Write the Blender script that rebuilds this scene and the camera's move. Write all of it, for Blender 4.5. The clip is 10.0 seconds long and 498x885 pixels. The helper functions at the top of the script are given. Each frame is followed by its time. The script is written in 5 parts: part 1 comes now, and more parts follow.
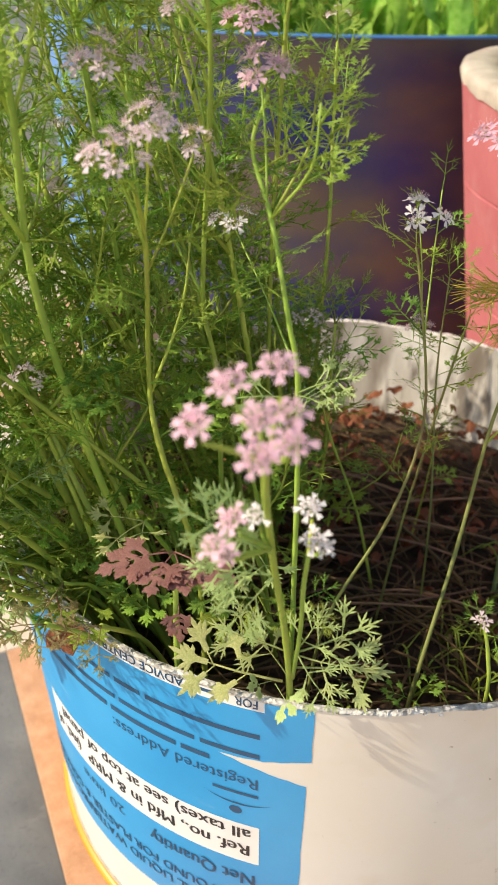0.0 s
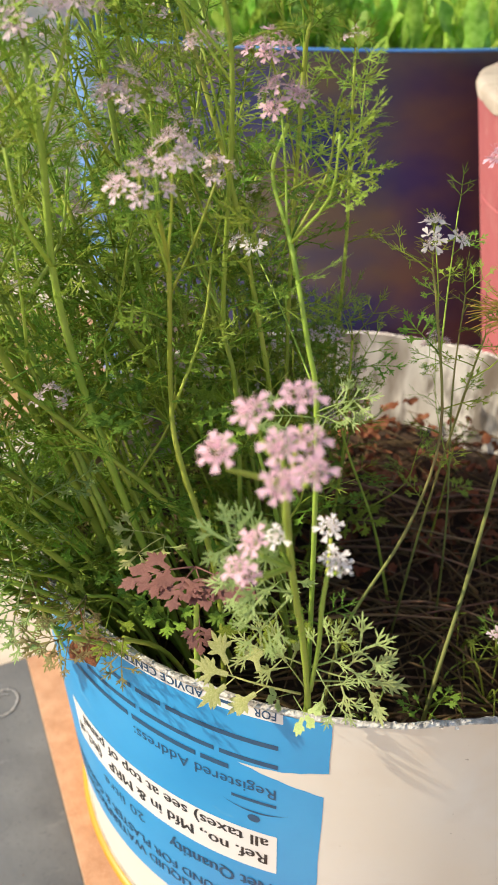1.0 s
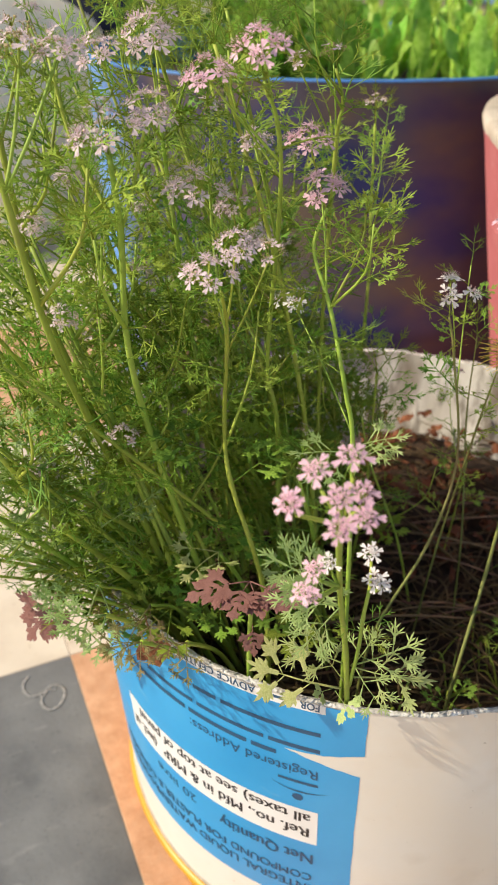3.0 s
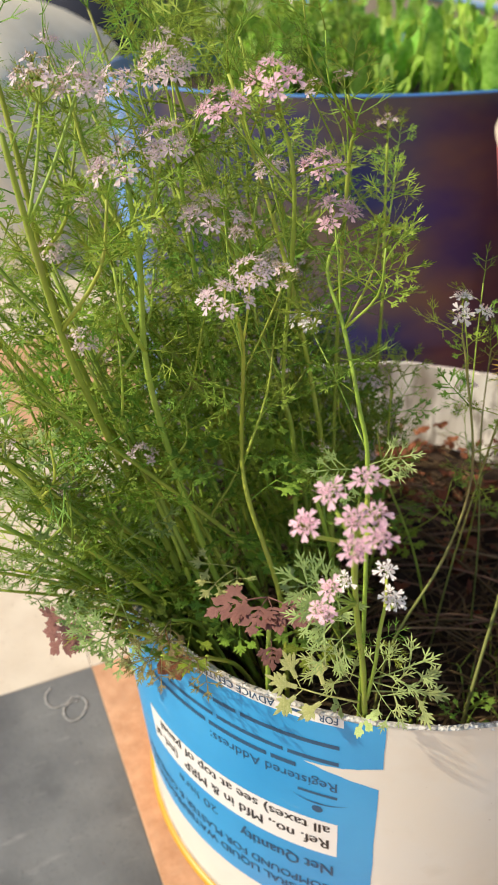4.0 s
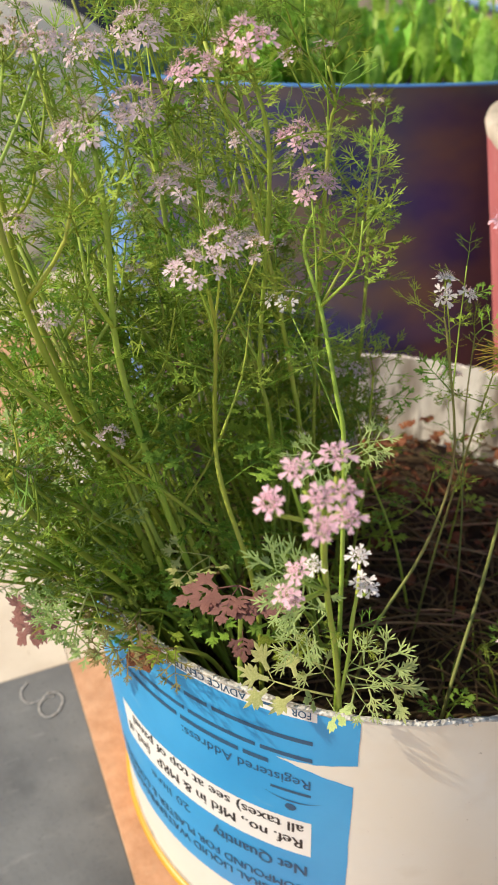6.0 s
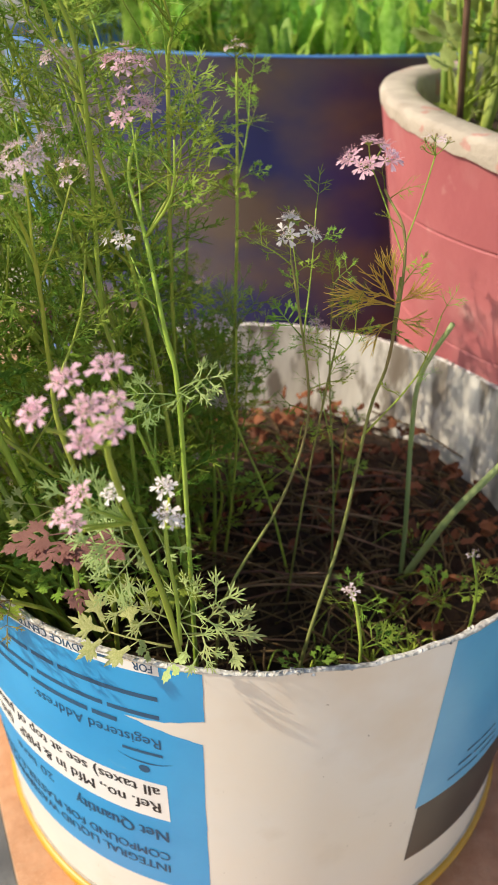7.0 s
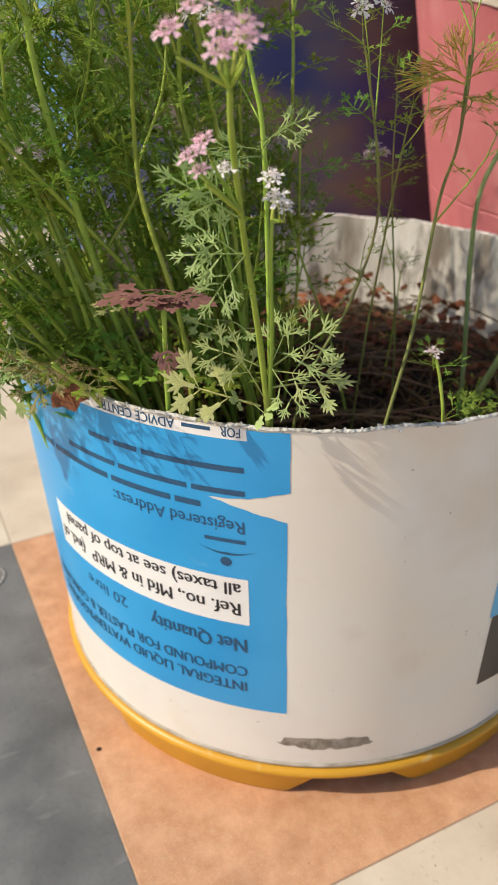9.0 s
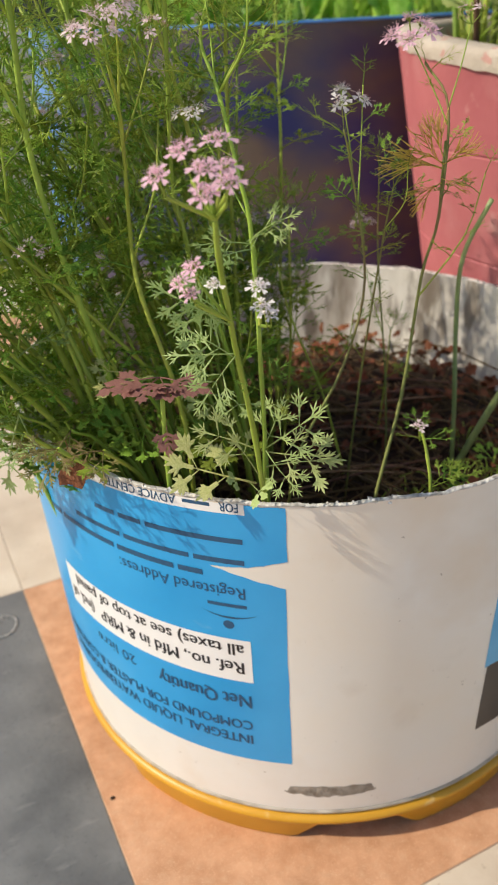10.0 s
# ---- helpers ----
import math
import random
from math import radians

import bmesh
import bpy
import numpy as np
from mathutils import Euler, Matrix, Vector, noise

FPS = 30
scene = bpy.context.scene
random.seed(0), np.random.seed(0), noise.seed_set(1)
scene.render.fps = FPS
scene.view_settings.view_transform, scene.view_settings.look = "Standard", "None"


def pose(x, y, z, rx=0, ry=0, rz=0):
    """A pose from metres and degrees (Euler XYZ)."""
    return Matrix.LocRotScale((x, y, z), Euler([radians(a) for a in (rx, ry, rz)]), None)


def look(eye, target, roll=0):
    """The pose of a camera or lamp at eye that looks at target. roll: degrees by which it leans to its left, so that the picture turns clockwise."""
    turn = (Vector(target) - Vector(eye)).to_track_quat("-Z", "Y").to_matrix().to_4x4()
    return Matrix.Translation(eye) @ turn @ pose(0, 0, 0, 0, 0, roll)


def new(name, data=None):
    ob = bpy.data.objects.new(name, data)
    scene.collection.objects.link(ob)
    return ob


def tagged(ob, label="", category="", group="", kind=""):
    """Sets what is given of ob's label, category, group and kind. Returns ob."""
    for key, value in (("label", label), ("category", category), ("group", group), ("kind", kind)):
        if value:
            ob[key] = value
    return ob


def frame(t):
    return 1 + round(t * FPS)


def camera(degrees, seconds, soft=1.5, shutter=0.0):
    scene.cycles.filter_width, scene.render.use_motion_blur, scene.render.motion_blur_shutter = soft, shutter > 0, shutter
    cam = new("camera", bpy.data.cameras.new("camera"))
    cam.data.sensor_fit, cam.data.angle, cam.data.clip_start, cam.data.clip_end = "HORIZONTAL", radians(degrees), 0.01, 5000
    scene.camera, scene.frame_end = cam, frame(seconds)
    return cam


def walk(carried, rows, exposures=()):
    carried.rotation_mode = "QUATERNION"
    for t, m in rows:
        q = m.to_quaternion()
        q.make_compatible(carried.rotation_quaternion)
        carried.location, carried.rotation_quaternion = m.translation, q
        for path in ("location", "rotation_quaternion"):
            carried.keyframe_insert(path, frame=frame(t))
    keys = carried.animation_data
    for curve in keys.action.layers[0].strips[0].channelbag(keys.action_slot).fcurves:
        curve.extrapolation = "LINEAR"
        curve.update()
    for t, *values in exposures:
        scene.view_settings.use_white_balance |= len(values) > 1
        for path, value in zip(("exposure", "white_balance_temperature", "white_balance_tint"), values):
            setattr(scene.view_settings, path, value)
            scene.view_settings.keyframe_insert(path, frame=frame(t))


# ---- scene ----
cam = camera(34.76, 10.0, soft=1.6)
cam.data.dof.use_dof = True
cam.data.dof.focus_distance = 0.275
cam.data.dof.aperture_fstop = 25.0
ROWS = [
    (0.0, 0.0000, -0.3324, 0.4207, 58.39, -0.78, 8.23),
    (0.5, -0.0026, -0.3343, 0.4240, 58.55, -0.83, 8.96),
    (1.0, -0.0012, -0.3353, 0.4274, 58.67, -0.31, 9.18),
    (1.5, -0.0034, -0.3486, 0.4530, 59.10, 0.74, 8.79),
    (2.0, -0.0134, -0.3665, 0.4632, 58.62, 0.40, 8.79),
    (2.2, -0.0127, -0.3657, 0.4600, 58.34, 0.30, 8.85),
    (3.3, -0.0102, -0.3643, 0.4635, 57.98, 1.05, 9.28),
    (3.5, -0.0096, -0.3649, 0.4647, 58.17, 1.35, 9.42),
    (4.0, -0.0101, -0.3671, 0.4687, 58.49, 1.80, 9.89),
    (4.5, -0.0070, -0.3692, 0.4711, 58.92, 2.05, 10.17),
    (5.0, -0.0063, -0.3673, 0.4687, 59.12, 1.91, 10.25),
    (5.2, -0.0066, -0.3661, 0.4676, 59.16, 1.78, 10.37),
    (6.3, -0.0022, -0.3600, 0.4547, 58.52, 0.58, 9.60),
    (6.5, -0.0006, -0.3608, 0.4536, 58.49, 0.48, 9.24),
    (6.7, 0.0059, -0.3575, 0.4461, 58.38, 0.14, 8.77),
    (7.0, 0.0393, -0.3567, 0.4341, 58.69, -0.54, 7.28),
    (7.2, 0.0503, -0.3566, 0.4223, 59.67, -0.93, 6.54),
    (7.5, 0.0564, -0.3803, 0.4174, 61.69, -1.34, 5.79),
    (7.7, 0.0470, -0.3882, 0.3933, 62.85, -1.80, 6.01),
    (8.0, 0.0355, -0.3925, 0.3878, 63.06, -1.59, 6.54),
    (8.2, 0.0295, -0.4024, 0.3786, 62.50, -1.02, 6.62),
    (8.5, 0.0150, -0.4150, 0.3532, 61.57, 0.03, 6.68),
    (9.0, 0.0158, -0.4127, 0.3549, 60.40, 0.81, 6.72),
    (9.5, 0.0198, -0.4136, 0.3673, 60.70, 1.42, 6.66),
    (10.0, 0.0208, -0.4139, 0.3846, 61.10, 2.49, 6.34),
]
EXPOSURES = [(0.0, 0.42, 7300, 10), (1.0, 0.38, 7300, 10), (2.0, 0.29, 7300, 10), (6.5, 0.25, 7300, 10), (7.5, 0.36, 7200, 10), (8.5, 0.07, 7000, 10), (10.0, 0.07, 7000, 10)]
walk(cam, [(t, pose(x, y, z, rx, ry, rz)) for t, x, y, z, rx, ry, rz in ROWS], EXPOSURES)

# ---- light ----
SUN_AZ, SUN_EL = radians(200), radians(42)
to_sun = Vector((math.cos(SUN_AZ) * math.cos(SUN_EL), math.sin(SUN_AZ) * math.cos(SUN_EL), math.sin(SUN_EL)))
world = bpy.data.worlds.new("sky")
scene.world = world
world.use_nodes = True
wn = world.node_tree
sky = wn.nodes.new("ShaderNodeTexSky")
sky.sky_type = "NISHITA"
sky.sun_disc = False
sky.sun_elevation = SUN_EL
sky.sun_rotation = math.atan2(to_sun.x, to_sun.y)
wn.links.new(sky.outputs["Color"], wn.nodes["Background"].inputs["Color"])
wn.nodes["Background"].inputs["Strength"].default_value = 0.13
sun = new("sun", bpy.data.lights.new("sun", "SUN"))
sun.data.energy = 3.6
sun.data.angle = radians(0.55)
sun.data.color = (1.0, 0.92, 0.78)
sun.matrix_world = look(to_sun * 5, (0, 0, 0))


# ---- materials ----
def mat(name, a, b, scale=40.0, rough=0.6, bump=0.0, bump_scale=200.0, c=None, c_scale=8.0, c_at=(0.55, 0.7), trans=0.0, spec=0.5, per_object=0.0, detail=5.0, c_amount=0.7, stretch=None, turn=0.0):
    """A surface of two mixed tones (a, b), a third in patches (c), fine relief, and light let through (trans)."""
    m = bpy.data.materials.new(name)
    m.use_nodes = True
    nt = m.node_tree
    p = nt.nodes["Principled BSDF"]
    L = nt.links.new
    tc = nt.nodes.new("ShaderNodeTexCoord")
    src = tc.outputs["Object"]
    if stretch:
        mp = nt.nodes.new("ShaderNodeMapping")
        mp.inputs["Scale"].default_value = stretch
        mp.inputs["Rotation"].default_value = (0, turn, 0)
        L(src, mp.inputs["Vector"])
        src = mp.outputs["Vector"]
    n1 = nt.nodes.new("ShaderNodeTexNoise")
    n1.inputs["Scale"].default_value = scale
    n1.inputs["Detail"].default_value = detail
    L(src, n1.inputs["Vector"])
    r1 = nt.nodes.new("ShaderNodeValToRGB")
    r1.color_ramp.elements[0].position, r1.color_ramp.elements[1].position = 0.3, 0.7
    r1.color_ramp.elements[0].color, r1.color_ramp.elements[1].color = a, b
    L(n1.outputs["Fac"], r1.inputs["Fac"])
    col = r1.outputs["Color"]
    if c:
        n2 = nt.nodes.new("ShaderNodeTexNoise")
        n2.inputs["Scale"].default_value = c_scale
        n2.inputs["Detail"].default_value = 4
        L(src, n2.inputs["Vector"])
        r2 = nt.nodes.new("ShaderNodeMapRange")
        r2.inputs["From Min"].default_value, r2.inputs["From Max"].default_value = c_at
        r2.inputs["To Max"].default_value = c_amount
        L(n2.outputs["Fac"], r2.inputs["Value"])
        mx = nt.nodes.new("ShaderNodeMix")
        mx.data_type = "RGBA"
        L(r2.outputs["Result"], mx.inputs["Factor"])
        L(col, mx.inputs[6])
        mx.inputs[7].default_value = c
        col = mx.outputs[2]
    if per_object:
        oi = nt.nodes.new("ShaderNodeObjectInfo")
        hv = nt.nodes.new("ShaderNodeHueSaturation")
        mr = nt.nodes.new("ShaderNodeMapRange")
        mr.inputs["To Min"].default_value, mr.inputs["To Max"].default_value = 1 - per_object, 1 + per_object
        L(oi.outputs["Random"], mr.inputs["Value"])
        L(mr.outputs["Result"], hv.inputs["Value"])
        ml = nt.nodes.new("ShaderNodeMath")
        ml.operation = "MULTIPLY"
        ml.inputs[1].default_value = 37.3
        fr = nt.nodes.new("ShaderNodeMath")
        fr.operation = "FRACT"
        hr = nt.nodes.new("ShaderNodeMapRange")
        hr.inputs["To Min"].default_value, hr.inputs["To Max"].default_value = 0.5 - 0.11 * per_object, 0.5 + 0.11 * per_object
        L(oi.outputs["Random"], ml.inputs[0])
        L(ml.outputs[0], fr.inputs[0])
        L(fr.outputs[0], hr.inputs["Value"])
        L(hr.outputs["Result"], hv.inputs["Hue"])
        L(col, hv.inputs["Color"])
        col = hv.outputs["Color"]
    L(col, p.inputs["Base Color"])
    p.inputs["Roughness"].default_value = rough
    p.inputs["Specular IOR Level"].default_value = spec
    if bump:
        n3 = nt.nodes.new("ShaderNodeTexNoise")
        n3.inputs["Scale"].default_value = bump_scale
        n3.inputs["Detail"].default_value = 3
        L(src, n3.inputs["Vector"])
        bp = nt.nodes.new("ShaderNodeBump")
        bp.inputs["Strength"].default_value = bump
        bp.inputs["Distance"].default_value = 0.002
        L(n3.outputs["Fac"], bp.inputs["Height"])
        L(bp.outputs["Normal"], p.inputs["Normal"])
    if trans:
        tl = nt.nodes.new("ShaderNodeBsdfTranslucent")
        L(col, tl.inputs["Color"])
        ms = nt.nodes.new("ShaderNodeMixShader")
        ms.inputs["Fac"].default_value = trans
        L(p.outputs["BSDF"], ms.inputs[1])
        L(tl.outputs["BSDF"], ms.inputs[2])
        L(ms.outputs["Shader"], nt.nodes["Material Output"].inputs["Surface"])
    return m


WHITE = mat("white_plastic", (0.77, 0.74, 0.69, 1), (0.85, 0.83, 0.79, 1), 18, 0.38, 0.05, 60, c=(0.70, 0.56, 0.38, 1), c_scale=9, c_at=(0.50, 0.76), c_amount=0.5)
# inner wall: dirt streaks, with mottled leaf shadows painted into the same tones
INNER = mat("dirty_leaf_shaded_plastic", (0.54, 0.50, 0.44, 1), (0.85, 0.82, 0.76, 1), 60, 0.55, 0.4, 120, c=(0.20, 0.15, 0.11, 1), c_scale=40, c_at=(0.52, 0.68), c_amount=0.8, stretch=(1, 1, 0.3))
LIPMAT = mat("grimy_plastic", (0.32, 0.27, 0.21, 1), (0.58, 0.53, 0.46, 1), 90, 0.6, 0.2, 200)
RIM = mat("sawn_plastic_edge", (0.34, 0.32, 0.29, 1), (0.86, 0.84, 0.80, 1), 320, 0.7, 0.8, 500, c=(0.12, 0.10, 0.08, 1), c_scale=130, c_at=(0.58, 0.66), c_amount=0.8)
BLUE = mat("blue_print", (0.014, 0.33, 0.73, 1), (0.030, 0.38, 0.79, 1), 25, 0.33, 0.06, 40, c=(0.10, 0.44, 0.78, 1), c_scale=16, c_at=(0.6, 0.75), c_amount=0.4)
PALEBLUE = mat("faded_blue_print", (0.06, 0.38, 0.70, 1), (0.10, 0.45, 0.75, 1), 25, 0.33, 0.06, 40)
LABELWHITE = mat("label_white", (0.82, 0.82, 0.82, 1), (0.87, 0.87, 0.87, 1), 60, 0.35)
BLACK = mat("black_print", (0.028, 0.026, 0.026, 1), (0.045, 0.042, 0.04, 1), 60, 0.4)
INK = mat("dark_blue_ink", (0.016, 0.075, 0.17, 1), (0.022, 0.095, 0.20, 1), 300, 0.45)
INKBLACK = mat("black_ink", (0.02, 0.02, 0.025, 1), (0.035, 0.035, 0.04, 1), 300, 0.45)
SCAR = mat("scraped_grey_plastic", (0.16, 0.13, 0.10, 1), (0.40, 0.36, 0.31, 1), 160, 0.8, 0.6, 300)
YELLOW = mat("yellow_plastic", (0.58, 0.29, 0.02, 1), (0.68, 0.35, 0.03, 1), 30, 0.4, 0.05, 80, c=(0.42, 0.25, 0.06, 1), c_scale=30, c_at=(0.58, 0.75))
SOIL = mat("dark_soil", (0.018, 0.011, 0.006, 1), (0.07, 0.038, 0.02, 1), 120, 0.95, 0.9, 240)
STRAW = mat("dry_straw", (0.085, 0.046, 0.022, 1), (0.25, 0.14, 0.065, 1), 50, 0.8, 0.3, 300, per_object=0.2)
DEADLEAF = mat("dead_leaf", (0.13, 0.042, 0.02, 1), (0.42, 0.155, 0.068, 1), 45, 0.75, 0.4, 200, trans=0.2)
STEM = mat("green_stem", (0.26, 0.37, 0.045, 1), (0.40, 0.51, 0.09, 1), 50, 0.5, 0.2, 300, spec=0.3, c=(0.26, 0.27, 0.08, 1), c_scale=30, per_object=0.2)
DULLSTEM = mat("dull_brownish_stem", (0.15, 0.17, 0.045, 1), (0.27, 0.29, 0.085, 1), 40, 0.6, 0.2, 300, c=(0.22, 0.14, 0.07, 1), c_scale=25, c_at=(0.5, 0.65), spec=0.3, per_object=0.15)
LEAF = mat("feathery_leaf", (0.15, 0.28, 0.028, 1), (0.38, 0.54, 0.095, 1), 60, 0.55, 0.1, 300, spec=0.25, trans=0.36, per_object=0.30)
STALK = mat("dry_stalk", (0.17, 0.085, 0.05, 1), (0.34, 0.20, 0.12, 1), 60, 0.75, 0.3, 300, per_object=0.25)
BROWNLEAF = mat("browning_leaf", (0.20, 0.15, 0.06, 1), (0.34, 0.30, 0.11, 1), 60, 0.6, 0.1, 300, trans=0.35, per_object=0.25)
ONIONLEAF = mat("onion_leaf", (0.27, 0.38, 0.13, 1), (0.42, 0.51, 0.23, 1), 30, 0.4, 0.1, 200, trans=0.2)
GLAUCOUS = mat("grey_green_leaf", (0.28, 0.44, 0.13, 1), (0.44, 0.58, 0.22, 1), 60, 0.5, 0.1, 300, trans=0.35, per_object=0.12)
ONIONBLADE = mat("onion_blade", (0.30, 0.44, 0.07, 1), (0.52, 0.60, 0.16, 1), 30, 0.4, 0.1, 200, trans=0.2, per_object=0.25)
PALELEAF = mat("pale_leaf", (0.40, 0.51, 0.15, 1), (0.60, 0.69, 0.30, 1), 60, 0.5, 0.1, 300, trans=0.35, per_object=0.15)
YELLOWLEAF = mat("yellowing_leaf", (0.52, 0.56, 0.18, 1), (0.72, 0.72, 0.34, 1), 70, 0.5, 0.1, 300, trans=0.35, per_object=0.15)
GOLDLEAF = mat("golden_thread_leaf", (0.86, 0.66, 0.14, 1), (0.76, 0.64, 0.18, 1), 40, 0.5, trans=0.45)
PURPLELEAF = mat("purple_leaf", (0.25, 0.105, 0.095, 1), (0.43, 0.21, 0.18, 1), 60, 0.55, 0.2, 300, trans=0.3)
PINK = mat("pink_petal", (0.80, 0.46, 0.60, 1), (0.90, 0.66, 0.75, 1), 180, 0.6, trans=0.3, per_object=0.08)
PALEPINK = mat("pale_pink_petal", (0.72, 0.54, 0.60, 1), (0.86, 0.74, 0.77, 1), 180, 0.6, trans=0.3, per_object=0.08)
WHITEPETAL = mat("white_petal", (0.86, 0.82, 0.82, 1), (0.92, 0.89, 0.88, 1), 180, 0.6, trans=0.3)
BUD = mat("bud", (0.34, 0.22, 0.14, 1), (0.50, 0.44, 0.22, 1), 200, 0.7)
ANTHER = mat("anther", (0.66, 0.42, 0.46, 1), (0.80, 0.62, 0.58, 1), 200, 0.7)
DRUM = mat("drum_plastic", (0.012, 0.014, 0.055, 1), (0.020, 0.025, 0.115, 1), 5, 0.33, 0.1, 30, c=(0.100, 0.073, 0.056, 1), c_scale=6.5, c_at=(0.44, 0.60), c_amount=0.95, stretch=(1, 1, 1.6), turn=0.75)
NAVY = mat("navy_plastic", (0.006, 0.010, 0.025, 1), (0.010, 0.016, 0.04, 1), 8, 0.8, 0.1, 30)
SKYBLUE = mat("faded_blue_plastic", (0.26, 0.44, 0.68, 1), (0.36, 0.54, 0.76, 1), 12, 0.5, 0.1, 60)
DRUMBLUE = mat("bright_blue_plastic", (0.05, 0.20, 0.55, 1), (0.08, 0.27, 0.65, 1), 12, 0.4, 0.1, 60)


def sunlit_side(m, colour, start, end):
    """Paints the sunlit blue of one side into a stained drum's colour, from start to end along its own x axis."""
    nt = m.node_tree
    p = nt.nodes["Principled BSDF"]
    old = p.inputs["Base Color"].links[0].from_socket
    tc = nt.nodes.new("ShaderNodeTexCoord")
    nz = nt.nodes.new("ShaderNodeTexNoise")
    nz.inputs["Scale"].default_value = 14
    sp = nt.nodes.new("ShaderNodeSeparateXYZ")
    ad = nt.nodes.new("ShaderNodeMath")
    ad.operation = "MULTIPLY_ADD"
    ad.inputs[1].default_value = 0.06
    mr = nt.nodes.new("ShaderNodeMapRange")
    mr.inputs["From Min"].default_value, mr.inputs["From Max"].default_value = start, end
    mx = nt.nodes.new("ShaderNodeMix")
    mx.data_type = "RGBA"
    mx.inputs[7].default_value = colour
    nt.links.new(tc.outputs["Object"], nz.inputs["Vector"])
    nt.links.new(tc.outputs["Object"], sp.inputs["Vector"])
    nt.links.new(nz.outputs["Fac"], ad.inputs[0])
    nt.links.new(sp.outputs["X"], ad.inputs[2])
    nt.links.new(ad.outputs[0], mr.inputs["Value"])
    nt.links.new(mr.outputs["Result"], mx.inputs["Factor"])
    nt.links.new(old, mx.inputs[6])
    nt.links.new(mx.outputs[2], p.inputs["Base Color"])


# the drum's sunward side gets its sunlit brightness from this bright blue
sunlit_side(DRUM, (0.07, 0.24, 0.60, 1), -0.170, -0.220)
LETTUCE = mat("lettuce_leaf", (0.27, 0.54, 0.055, 1), (0.50, 0.74, 0.16, 1), 20, 0.38, 0.2, 120, trans=0.4, per_object=0.25)
REDPAINT = mat("red_paint", (0.45, 0.12, 0.135, 1), (0.56, 0.175, 0.185, 1), 14, 0.6, 0.25, 160, c=(0.62, 0.30, 0.29, 1), c_scale=22, c_at=(0.55, 0.75), c_amount=0.5)
CEMENT = mat("cream_cement", (0.40, 0.34, 0.28, 1), (0.58, 0.51, 0.43, 1), 45, 0.85, 0.5, 220, c=(0.34, 0.27, 0.21, 1), c_scale=30, c_at=(0.58, 0.75))
TILE_ORANGE = mat("terracotta_tile", (0.50, 0.25, 0.13, 1), (0.66, 0.365, 0.215, 1), 90, 0.6, 0.15, 300, c=(0.60, 0.37, 0.23, 1), c_scale=240, c_at=(0.5, 0.75), c_amount=0.45)
TILE_GREY = mat("slate_tile", (0.14, 0.14, 0.14, 1), (0.20, 0.20, 0.195, 1), 30, 0.6, 0.15, 300, c=(0.07, 0.072, 0.075, 1), c_scale=20, c_at=(0.5, 0.7))
TILE_CREAM = mat("cream_tile", (0.62, 0.52, 0.41, 1), (0.72, 0.63, 0.51, 1), 24, 0.55, 0.1, 300, c=(0.50, 0.38, 0.27, 1), c_scale=14, c_at=(0.55, 0.75), c_amount=0.5)
GROUT = mat("grey_grout", (0.26, 0.19, 0.14, 1), (0.38, 0.30, 0.23, 1), 100, 0.9, 0.4, 300)
CHALK = mat("chalk", (0.40, 0.38, 0.36, 1), (0.25, 0.245, 0.24, 1), 260, 0.9)
SACK = mat("cream_sack", (0.76, 0.68, 0.52, 1), (0.84, 0.77, 0.62, 1), 22, 0.8, 0.4, 120)
BEIGE = mat("beige_wall", (0.38, 0.29, 0.22, 1), (0.48, 0.38, 0.30, 1), 12, 0.8, 0.3, 90)
WALLPAINT = mat("wall_paint", (0.52, 0.48, 0.43, 1), (0.74, 0.70, 0.65, 1), 40, 0.85, 0.5, 30)
TWIG = mat("brown_twig", (0.10, 0.05, 0.03, 1), (0.17, 0.09, 0.055, 1), 60, 0.8, 0.3, 200)


def stain(m, colour, scale, at, amount, stretch=(1, 1, 1)):
    """Adds a layer of stains or specks of one colour over a surface."""
    nt = m.node_tree
    p = nt.nodes["Principled BSDF"]
    old = p.inputs["Base Color"].links[0].from_socket
    tc = nt.nodes.new("ShaderNodeTexCoord")
    mp = nt.nodes.new("ShaderNodeMapping")
    mp.inputs["Scale"].default_value = stretch
    mp.inputs["Location"].default_value = (scale * 0.37, 1.3, 0.7)
    nz = nt.nodes.new("ShaderNodeTexNoise")
    nz.inputs["Scale"].default_value = scale
    nz.inputs["Detail"].default_value = 5
    mr = nt.nodes.new("ShaderNodeMapRange")
    mr.inputs["From Min"].default_value, mr.inputs["From Max"].default_value = at
    mr.inputs["To Max"].default_value = amount
    mx = nt.nodes.new("ShaderNodeMix")
    mx.data_type = "RGBA"
    mx.inputs[7].default_value = colour
    nt.links.new(tc.outputs["Object"], mp.inputs["Vector"])
    nt.links.new(mp.outputs["Vector"], nz.inputs["Vector"])
    nt.links.new(nz.outputs["Fac"], mr.inputs["Value"])
    nt.links.new(mr.outputs["Result"], mx.inputs["Factor"])
    nt.links.new(old, mx.inputs[6])
    nt.links.new(mx.outputs[2], p.inputs["Base Color"])


